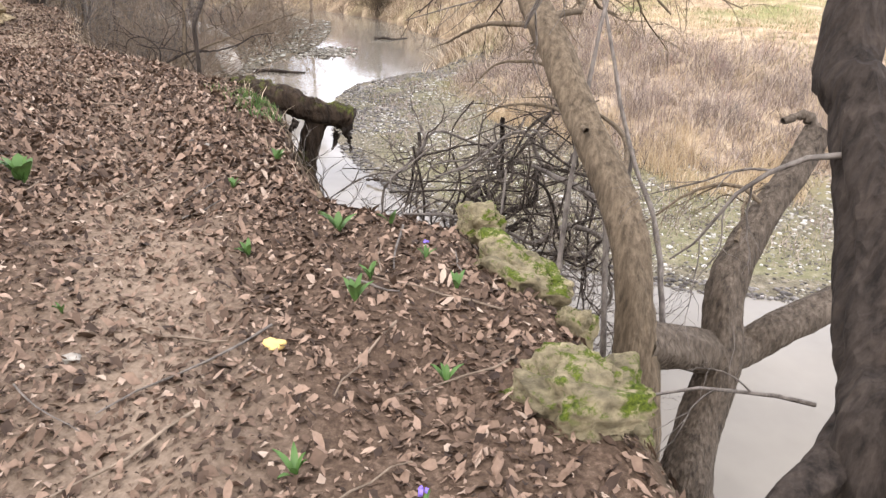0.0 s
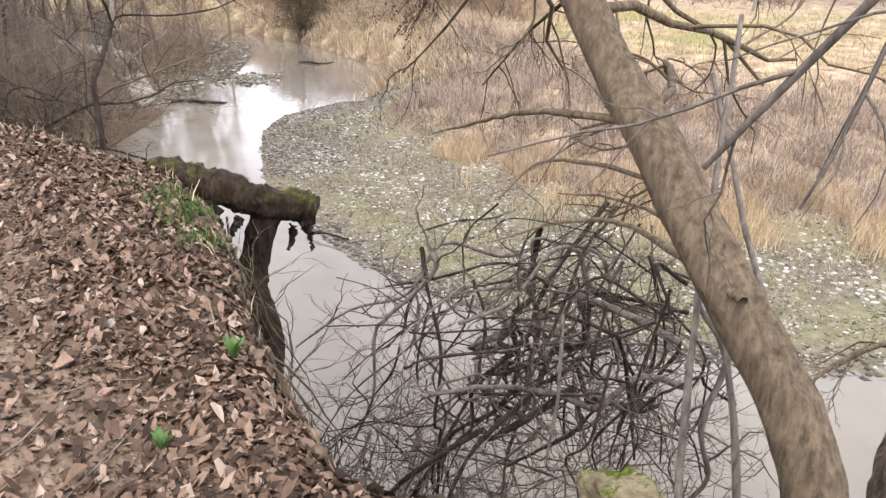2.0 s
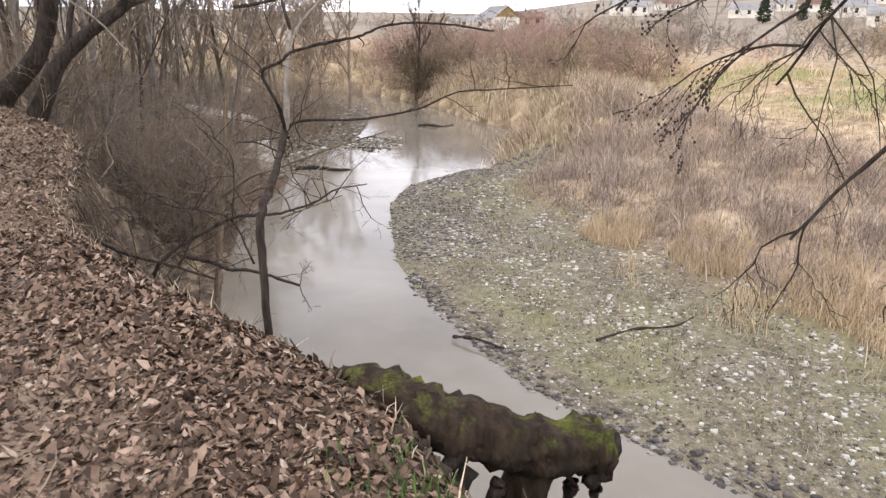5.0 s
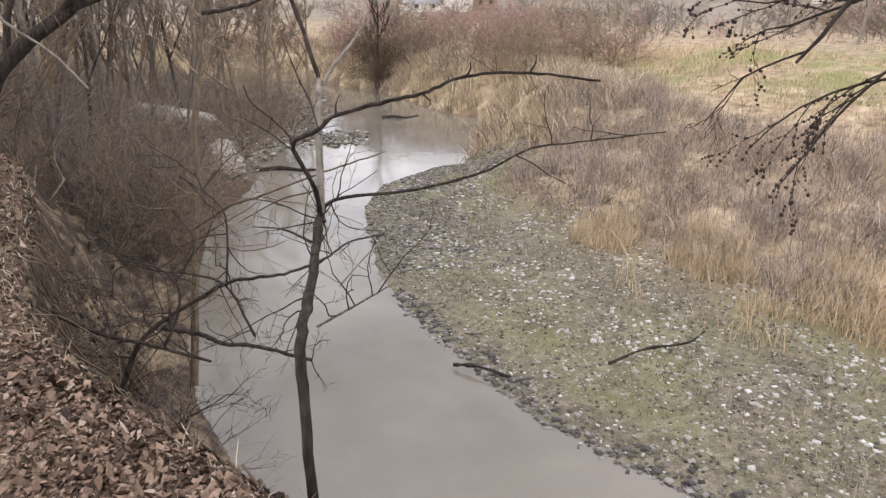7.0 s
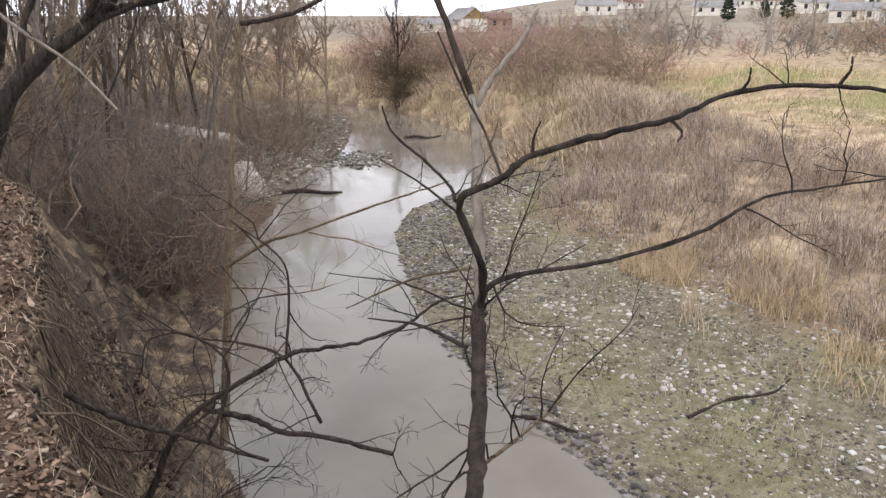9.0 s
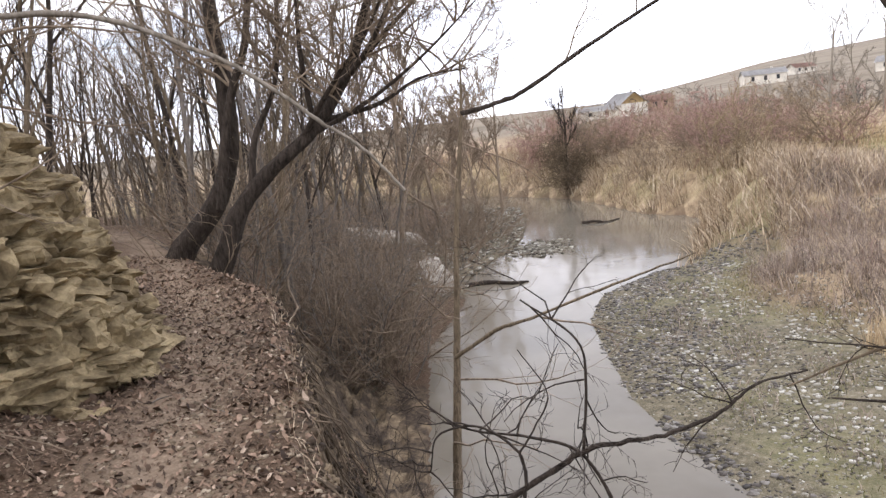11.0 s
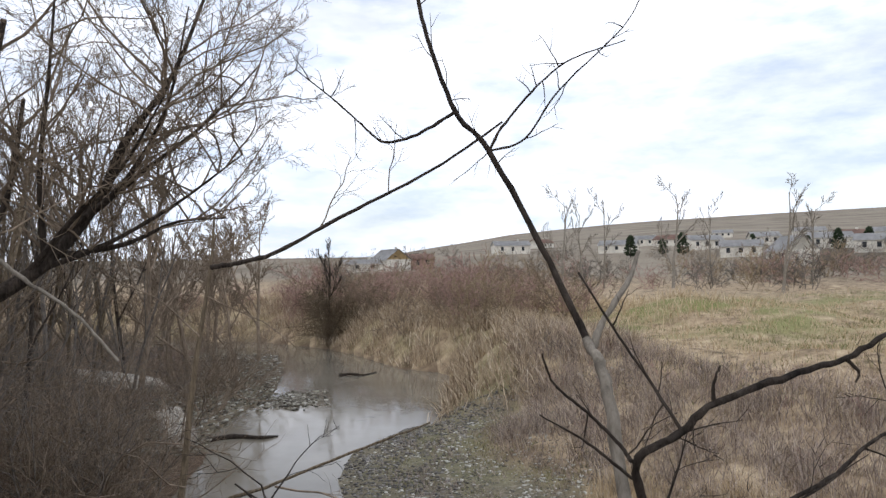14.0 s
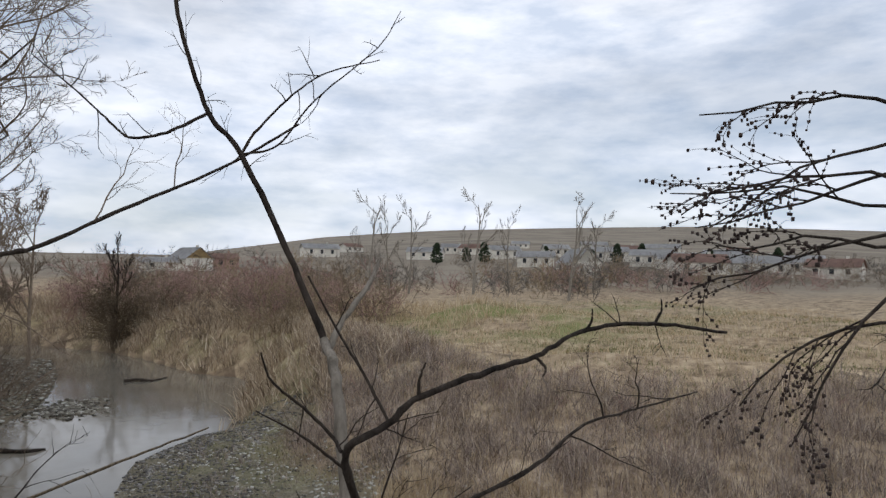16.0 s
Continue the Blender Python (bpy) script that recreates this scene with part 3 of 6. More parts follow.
def dark_trunk_tree():
    tree = thing("dark_trunk_tree", "stout dark-barked tree at the edge of the bank", "tree")
    limb(tree, "trunk", [(1.5, 2.2, -1.4), (1.57, 1.96, -0.12), (1.63, 2.19, 0.17), (1.7, 2.52, 0.57), (1.72, 2.84, 0.94), (1.75, 3.12, 1.22), (2.15, 3.7, 2.6), (2.5, 4.0, 4.0)], 0.16, 0.12, BARK_DARK, "", 20, 0.16, 0.2)
    limb(tree, "root", [(1.6, 2.11, -0.02), (1.39, 1.96, -0.12), (1.17, 1.83, -0.17), (0.98, 1.71, -0.22)], 0.12, 0.012, BARK_DARK, "", 10, 0.1)
    limb(tree, "root", [(1.4, 2.1, -0.5), (1.5, 1.7, -0.55), (1.55, 1.4, -0.8)], 0.1, 0.03, BARK_DARK, "", 10, 0.1)
    starts = [((1.75, 3.2, 1.5), (-0.5, 0.7, 0.3), 1.6, 0.025), ((1.85, 3.4, 2.0), (-1.0, 0.8, 0.1), 2.0, 0.028), ((1.62, 2.7, 0.8), (-0.6, 0.3, -0.2), 0.9, 0.014), ((1.5, 2.3, -0.1), (-0.9, 0.1, -0.1), 0.9, 0.01)]
    sprays(tree, starts, TWIG_GREY, level=2, spread=0.6, lift=-0.05, kids=5, bend=0.2)


def brush_pile():
    pile = thing("brush_pile", "tangle of dead grey branches caught on the bank above the water", "brush pile", at=(-0.18, 0.1, -0.1))
    fine, arcs = [], []

    def kinked(a, b, sag, jitter, n=6):
        q = np.linspace(0, 1, n)[:, None]
        p = np.asarray(a) * (1 - q) + np.asarray(b) * q + np.sin(math.pi * q) * np.array([0, 0, sag])
        return p + rng.normal(size=(n, 3)) * jitter * np.sin(math.pi * np.clip(q + 0.08, 0, 1))

    for _ in range(26):
        a = (rng.uniform(0.5, 1.9), rng.uniform(5.7, 7.0), rng.uniform(-0.9, 0.35))
        b = (rng.uniform(-0.9, 0.6), rng.uniform(5.2, 6.6), rng.uniform(-1.9, 0.0))
        arcs.append(kinked(a, b, rng.uniform(-0.1, 0.45), 0.13))
    for _ in range(30):
        a = (rng.uniform(-0.1, 1.9), rng.uniform(5.5, 6.9), rng.uniform(-0.6, 0.25))
        b = (a[0] + rng.uniform(-0.5, 0.5), a[1] + rng.uniform(-0.5, 0.3), a[2] - rng.uniform(0.9, 2.2))
        arcs.append(kinked(a, b, rng.uniform(-0.2, 0.2), 0.11))
    for _ in range(16):
        a = (rng.uniform(0.9, 2.2), rng.uniform(5.6, 6.6), rng.uniform(-1.2, 0.3))
        b = (a[0] - rng.uniform(0.6, 1.3), a[1] + rng.uniform(-0.4, 0.4), a[2] + rng.uniform(-0.3, 0.3))
        arcs.append(kinked(a, b, rng.uniform(0.0, 0.3), 0.1))
    for k, pts in enumerate(arcs):
        r = 0.006 + 0.022 * rng.random() ** 2
        p, rad = rough_limb(pts, r, r * 0.45, 5, 0.1)
        dark = rng.random() < 0.75
        link("branch", tube_mesh("branch", [(p, rad)], 6, BARK_DARK if dark else TWIG_GREY), pile)
        for _ in range(6):
            i = rng.integers(1, len(p) - 1)
            out = []
            grow(p[i], rng.normal(size=3) + np.array([0.1, 0.2, 0.1]), rng.uniform(0.25, 0.7), max(r * 0.45, 0.004), 1, out, kids=4, spread=0.85, lift=0.0, bend=0.32)
            fine += by_level(out, 0, 1)
    for _ in range(230):
        a = np.array([rng.uniform(-0.85, 0.5), rng.uniform(4.7, 5.8), 0.0])
        a[2] = height(a[0], a[1]) + 0.02
        out = []
        grow(a, (rng.normal() * 0.6 + 0.4, rng.normal() * 0.5 + 0.4, 0.45), rng.uniform(0.4, 1.1), 0.006, 1, out, kids=4, spread=0.5, lift=-0.06, bend=0.2)
        fine += by_level(out, 0, 1)
    for _ in range(150):
        x, y = rng.uniform(-0.7, 2.4), rng.uniform(6.0, 8.3)
        a = np.array([x, y, WATER_Z + rng.uniform(1.4, 3.2) - 0.35 * (y - 6)])
        out = []
        grow(a, (rng.normal(), rng.normal() * 0.7 - 0.2, rng.normal() * 0.5 + 0.25), rng.uniform(0.6, 1.5), rng.uniform(0.005, 0.013), 2, out, kids=3, spread=0.7, lift=0.0, bend=0.2)
        fine += by_level(out, 0, 2)
    tagged(link("twig_tangle", tube_mesh("twig_tangle", fine, 3, BRUSH), pile), kind="stuff")


def rotten_log():
    log = thing("rotten_log", "dark rotten mossy log jutting out over the water", "log")
    pts, radii = rough_limb([(-2.55, 8.35, -0.12), (-2.2, 8.15, 0.0), (-1.85, 7.95, -0.06), (-1.5, 8.02, -0.2), (-1.2, 8.2, -0.32), (-1.08, 8.25, -0.36)], 0.13, 0.18, 9, 0.0)
    v, f = tubes([(pts, radii)], 22)
    ring = np.arange(len(v)) // 22
    for i in range(len(v)):
        c = pts[ring[i]]
        q = Vector(v[i] * 5.0)
        k = 1 + 0.35 * noise.noise(q * 0.8) + 0.3 * noise.noise(q * 2.1) + 0.3 * noise.noise(q * 5)
        v[i] = c + (v[i] - c) * k * (np.array([1, 1, 0.8]))
    body = link("body", smooth(mesh_from("body", v, f, BARK_MOSSY)), log, "moss-topped rotten trunk")
    bm = bmesh.new()
    blob(bm, (0.06, 0.17, 0.15), 31, 0.6, 3)
    bmesh.ops.transform(bm, matrix=Matrix.Translation((-1.1, 8.25, -0.37)) @ Euler((0, 0.4, 0.5)).to_matrix().to_4x4(), verts=bm.verts)
    part("broken_end", bm, BARK_DARK, log, "splintered dark end")
    limb(log, "prop", [(-1.42, 8.08, -0.35), (-1.5, 8.05, -0.65), (-1.55, 7.9, -0.95), (-1.4, 7.7, -1.4), (-1.45, 7.5, -2.0)], 0.12, 0.13, BARK_MOSSY, "rotten upright stub", 14, 0.16)
    for a, b in (((-1.1, 8.2, -0.5), (-1.05, 8.2, -0.75)), ((-1.2, 8.15, -0.5), (-1.25, 8.1, -0.7)), ((-1.75, 7.8, -0.2), (-1.95, 7.6, -0.42)), ((-1.8, 7.85, -0.15), (-2.05, 7.55, -0.3)), ((-1.6, 7.85, -0.3), (-1.72, 7.75, -0.5))):
        mid = tuple((p + q) / 2 + 0.02 for p, q in zip(a, b))
        limb(log, "splinter", [a, mid, b], 0.05, 0.012, BARK_DARK, "", 8, 0.2)


def slim_tree():
    tree = thing("slim_tree", "slim bare young tree growing from the foot of the bank", "tree")
    limb(tree, "trunk", [(-6.15, 16.4, -3.6), (-6.05, 16.7, -2.0), (-5.95, 16.9, -0.7), (-5.82, 17.0, 0.7), (-5.64, 17.15, 2.07), (-5.6, 17.2, 2.75)], 0.065, 0.008, BARK_BROWN, "", 10, 0.05)
    limb(tree, "branch", [(-5.64, 17.15, 2.05), (-5.3, 17.12, 2.1), (-4.81, 17.14, 2.24), (-3.98, 17.15, 2.69), (-2.81, 17.1, 3.29), (-1.9, 17.0, 3.9)], 0.034, 0.014, BARK_DARK, "long arching branch", 8, 0.08)
    limb(tree, "branch", [(-6.0, 16.8, -1.1), (-5.4, 16.6, -0.7), (-4.9, 16.4, -0.5), (-3.9, 16.2, -0.1), (-3.0, 16.2, 0.2)], 0.028, 0.01, BARK_BROWN, "", 8, 0.08)
    starts = [((-4.3, 17.15, 2.5), (0.2, 0, 1.0), 1.1, 0.012), ((-3.4, 17.1, 3.0), (0.1, 0.2, 1.0), 0.9, 0.01), ((-4.8, 16.4, -0.5), (1, 0, -0.4), 1.6, 0.014), ((-5.9, 16.9, -0.6), (-0.9, -0.2, 0.5), 1.4, 0.012), ((-5.75, 17.0, 1.2), (-0.8, 0.1, 0.6), 1.5, 0.012), ((-5.7, 17.1, 1.7), (0.8, 0.3, -0.5), 1.6, 0.012), ((-6.0, 16.8, -1.4), (1.0, -0.4, 0.0), 2.0, 0.016), ((-6.1, 16.6, -2.2), (0.8, -0.8, 0.5), 2.0, 0.016)]
    sprays(tree, starts, TWIG, level=2, spread=0.65, lift=0.0, kids=5, bend=0.18)


def edge_sapling():
    tree = thing("edge_sapling", "crooked bare sapling leaning over the river", "tree")
    limb(tree, "trunk", [(-3.04, 9.530000000000001, -3.3), (-3.12, 9.430000000000001, -1.4), (-3.14, 9.38, -0.06), (-3.14, 9.38, 0.54), (-3.13, 9.57, 0.7), (-3.11, 9.76, 0.86), (-3.1, 9.95, 1.03), (-3.09, 9.97, 1.02)], 0.032, 0.024, BARK_DARK, "dark crooked foot of the stem", 12, 0.06)
    limb(tree, "trunk", [(-3.09, 9.97, 1.02), (-3.1, 10.15, 1.58), (-3.11, 10.32, 1.74)], 0.023, 0.016, BARK_PALE, "pale upper stem", 10, 0.06)
    limb(tree, "branch", [(-3.11, 10.32, 1.74), (-3.22, 10.45, 2.05), (-3.38, 10.6, 2.43), (-3.5, 10.65, 2.59), (-3.6, 10.7, 2.9), (-3.65, 10.75, 3.16), (-3.75, 10.8, 3.5)], 0.013, 0.006, BARK_DARK, "dark upright leader", 8, 0.06)
    limb(tree, "branch", [(-3.09, 10.32, 1.71), (-3.03, 10.35, 1.81), (-2.92, 10.4, 1.94), (-2.86, 10.45, 2.04)], 0.014, 0.007, BARK_PALE, "pale broken fork", 8, 0.06)
    limb(tree, "branch", [(-3.09, 9.97, 1.02), (-3.1, 9.84, 1.24), (-3.18, 9.75, 1.47), (-3.05, 9.75, 1.55), (-2.96, 9.75, 1.62), (-2.72, 9.78, 1.68), (-2.54, 9.8, 1.72), (-2.32, 9.83, 1.8), (-2.0, 9.87, 1.81), (-1.63, 9.9, 1.77)], 0.014, 0.006, BARK_DARK, "long dark side branch with spurs", 8, 0.06)
    limb(tree, "branch", [(-3.5, 10.65, 2.59), (-3.65, 10.65, 2.5), (-3.77, 10.65, 2.47), (-3.83, 10.65, 2.51), (-3.95, 10.65, 2.62), (-4.1, 10.65, 2.74)], 0.007, 0.002, BARK_DARK, "", 8, 0.06)
    limb(tree, "branch", [(-3.38, 10.6, 2.43), (-3.33, 10.6, 2.52), (-3.19, 10.6, 2.68), (-3.05, 10.6, 2.79), (-2.83, 10.6, 2.87)], 0.006, 0.002, BARK_DARK, "", 8, 0.06)
    limb(tree, "branch", [(-3.38, 10.6, 2.43), (-3.24, 10.6, 2.48), (-3.1, 10.6, 2.67), (-2.84, 10.6, 2.92), (-2.74, 10.6, 3.09)], 0.005, 0.0015, BARK_DARK, "", 8, 0.06)
    limb(tree, "branch", [(-3.05, 9.75, 1.55), (-3.1, 9.85, 1.68), (-3.16, 9.9, 1.79), (-3.24, 10.0, 1.97)], 0.005, 0.003, BARK_DARK, "", 8, 0.06)
    limb(tree, "branch", [(-3.19, 9.75, 1.48), (-3.21, 9.8, 1.52), (-3.29, 9.8, 1.6), (-3.38, 9.8, 1.68), (-3.41, 9.8, 1.76)], 0.006, 0.0025, BARK_DARK, "", 8, 0.06)
    limb(tree, "branch", [(-3.17, 9.8, 1.42), (-3.29, 9.8, 1.52), (-3.42, 9.8, 1.6)], 0.005, 0.002, BARK_DARK, "", 8, 0.06)
    limb(tree, "branch", [(-3.09, 9.97, 1.04), (-3.01, 10.05, 1.12), (-2.57, 10.25, 1.12), (-2.17, 10.4, 1.19), (-1.87, 10.5, 1.31), (-1.56, 10.6, 1.33), (-0.94, 10.8, 1.36)], 0.012, 0.004, BARK_DARK, "long arching branch over the flat", 8, 0.06)
    limb(tree, "branch", [(-3.13, 9.85, 0.44), (-2.93, 10.0, 0.5), (-2.74, 10.2, 0.54)], 0.009, 0.004, BARK_BROWN, "", 8, 0.06)
    limb(tree, "branch", [(-3.01, 9.95, 0.64), (-2.83, 10.05, 0.82), (-2.67, 10.2, 0.92), (-2.59, 10.3, 1.06)], 0.006, 0.003, BARK_PALE, "", 8, 0.06)
    limb(tree, "branch", [(-3.14, 9.9, 0.92), (-3.3, 10.0, 0.96), (-3.5, 10.1, 0.95)], 0.008, 0.003, BARK_DARK, "", 8, 0.06)
    limb(tree, "branch", [(-3.12, 10.0, 1.18), (-3.34, 10.1, 1.1), (-3.59, 10.2, 0.95)], 0.006, 0.003, BARK_BROWN, "", 8, 0.06)
    limb(tree, "spur", [(-2.96, 9.75, 1.62), (-2.96, 9.75, 1.67), (-2.94, 9.75, 1.72)], 0.006, 0.0025, BARK_DARK, "", 6, 0.06)
    limb(tree, "spur", [(-2.54, 9.8, 1.72), (-2.5, 9.8, 1.68), (-2.51, 9.8, 1.65)], 0.006, 0.0025, BARK_DARK, "", 6, 0.06)
    limb(tree, "spur", [(-2.33, 9.83, 1.79), (-2.3, 9.83, 1.83), (-2.3, 9.83, 1.87)], 0.006, 0.0025, BARK_DARK, "", 6, 0.06)
    limb(tree, "spur", [(-2.0, 9.87, 1.81), (-1.97, 9.87, 1.86), (-1.97, 9.87, 1.9)], 0.006, 0.0025, BARK_DARK, "", 6, 0.06)
    fork = []
    for line, count in (([(-3.14, 9.38, 0.54), (-3.13, 9.57, 0.7), (-3.11, 9.76, 0.86), (-3.1, 9.95, 1.03), (-3.09, 9.97, 1.02)], 10), ([(-3.13, 9.85, 0.44), (-2.93, 10.0, 0.5), (-2.74, 10.2, 0.54)], 5), ([(-3.09, 9.97, 1.04), (-3.01, 10.05, 1.12), (-2.57, 10.25, 1.12), (-2.17, 10.4, 1.19), (-1.87, 10.5, 1.31), (-1.56, 10.6, 1.33), (-0.94, 10.8, 1.36)], 7)):
        c = curve(line, 6)
        for _ in range(count):
            fork.append((c[rng.integers(2, len(c))], (rng.normal(), 0.4 * rng.normal(), 0.7 * rng.normal() + 0.25), rng.uniform(0.25, 0.6), 0.0045))
    sprays(tree, fork, BARK_DARK, level=2, spread=0.75, lift=0.0, kids=3, bend=0.2, thin=0.0016)
    top = []
    for line, count in (([(-3.5, 10.65, 2.59), (-3.65, 10.65, 2.5), (-3.77, 10.65, 2.47), (-3.83, 10.65, 2.51), (-3.95, 10.65, 2.62), (-4.1, 10.65, 2.74)], 7), ([(-3.38, 10.6, 2.43), (-3.33, 10.6, 2.52), (-3.19, 10.6, 2.68), (-3.05, 10.6, 2.79), (-2.83, 10.6, 2.87)], 6), ([(-3.38, 10.6, 2.43), (-3.24, 10.6, 2.48), (-3.1, 10.6, 2.67), (-2.84, 10.6, 2.92), (-2.74, 10.6, 3.09)], 6), ([(-3.11, 10.32, 1.74), (-3.22, 10.45, 2.05), (-3.38, 10.6, 2.43), (-3.5, 10.65, 2.59), (-3.6, 10.7, 2.9), (-3.65, 10.75, 3.16), (-3.75, 10.8, 3.5)], 12), ([(-3.05, 9.75, 1.55), (-3.1, 9.85, 1.68), (-3.16, 9.9, 1.79), (-3.24, 10.0, 1.97)], 4), ([(-3.19, 9.75, 1.48), (-3.21, 9.8, 1.52), (-3.29, 9.8, 1.6), (-3.38, 9.8, 1.68), (-3.41, 9.8, 1.76)], 3), ([(-3.18, 9.75, 1.47), (-3.05, 9.75, 1.55), (-2.96, 9.75, 1.62), (-2.72, 9.78, 1.68), (-2.54, 9.8, 1.72), (-2.32, 9.83, 1.8), (-2.0, 9.87, 1.81), (-1.63, 9.9, 1.77)], 6)):
        c = curve(line, 6)
        for _ in range(count):
            top.append((c[rng.integers(2, len(c))], (rng.normal(), 0.3 * rng.normal(), rng.normal() + 0.4), rng.uniform(0.06, 0.2), 0.0025))
    sprays(tree, top, BARK_DARK, level=1, spread=0.9, lift=0.02, kids=2, bend=0.14, thin=0.0013)


def bank_sapling():
    tree = thing("bank_sapling", "many-branched dark sapling leaning out from the cut bank", "tree")
    limb(tree, "trunk", [(-5.62, 11.9, -3.4), (-5.37, 11.9, -1.6), (-5.12, 11.9, -0.91), (-4.96, 12.0, -0.61), (-4.51, 12.1, -0.32), (-4.21, 12.2, -0.19), (-3.83, 12.3, -0.18), (-3.44, 12.4, -0.07), (-3.2, 12.5, 0.06), (-2.87, 12.6, 0.11)], 0.03, 0.006, BARK_DARK, "stem arching out over the stream", 9, 0.06)
    limb(tree, "branch", [(-5.77, 12.0, -0.37), (-5.53, 12.0, -0.52), (-5.22, 11.9, -0.58), (-4.79, 11.8, -0.64), (-4.33, 11.7, -0.73)], 0.024, 0.012, BARK_DARK, "low crooked limb", 8, 0.06)
    limb(tree, "branch", [(-4.75, 11.8, -0.65), (-4.63, 11.9, -0.37), (-4.65, 12.0, -0.13), (-4.89, 12.0, 0.05), (-5.14, 12.0, -0.01), (-5.21, 12.0, -0.24)], 0.014, 0.004, BARK_DARK, "", 8, 0.06)
    limb(tree, "branch", [(-4.65, 12.0, -0.13), (-4.54, 12.0, 0.04), (-4.45, 12.0, 0.25), (-4.6, 12.0, 0.52)], 0.007, 0.003, BARK_DARK, "", 8, 0.06)
    limb(tree, "branch", [(-4.93, 12.3, -0.69), (-4.54, 12.2, -0.72), (-4.34, 12.1, -0.76), (-4.03, 12.0, -0.74), (-3.53, 12.0, -0.89)], 0.024, 0.016, BARK_DARK, "", 8, 0.06)
    limb(tree, "branch", [(-4.04, 12.1, -0.69), (-4.1, 12.1, -0.54), (-4.28, 12.2, -0.24), (-4.57, 12.3, -0.17), (-4.96, 12.4, -0.16), (-5.22, 12.5, -0.13)], 0.014, 0.006, BARK_DARK, "", 8, 0.06)
    limb(tree, "branch", [(-4.28, 12.2, -0.24), (-4.23, 12.2, 0.19), (-4.26, 12.2, 0.5), (-4.58, 12.2, 0.77)], 0.011, 0.005, BARK_DARK, "", 8, 0.06)
    fork = []
    for line, count in (([(-5.12, 11.9, -0.91), (-4.96, 12.0, -0.61), (-4.51, 12.1, -0.32), (-4.21, 12.2, -0.19), (-3.83, 12.3, -0.18), (-3.44, 12.4, -0.07), (-3.2, 12.5, 0.06), (-2.87, 12.6, 0.11)], 14), ([(-4.75, 11.8, -0.65), (-4.63, 11.9, -0.37), (-4.65, 12.0, -0.13), (-4.89, 12.0, 0.05), (-5.14, 12.0, -0.01), (-5.21, 12.0, -0.24)], 9), ([(-4.28, 12.2, -0.24), (-4.23, 12.2, 0.19), (-4.26, 12.2, 0.5), (-4.58, 12.2, 0.77)], 8), ([(-4.04, 12.1, -0.69), (-4.1, 12.1, -0.54), (-4.28, 12.2, -0.24), (-4.57, 12.3, -0.17), (-4.96, 12.4, -0.16), (-5.22, 12.5, -0.13)], 8), ([(-5.77, 12.0, -0.37), (-5.53, 12.0, -0.52), (-5.22, 11.9, -0.58), (-4.79, 11.8, -0.64), (-4.33, 11.7, -0.73)], 5), ([(-4.93, 12.3, -0.69), (-4.54, 12.2, -0.72), (-4.34, 12.1, -0.76), (-4.03, 12.0, -0.74), (-3.53, 12.0, -0.89)], 5)):
        c = curve(line, 6)
        for _ in range(count):
            fork.append((c[rng.integers(2, len(c))], (rng.normal(), 0.4 * rng.normal(), 0.7 * rng.normal() + 0.25), rng.uniform(0.3, 0.8), 0.006))
    sprays(tree, fork, BARK_DARK, level=2, spread=0.75, lift=0.0, kids=3, bend=0.2, thin=0.0022)


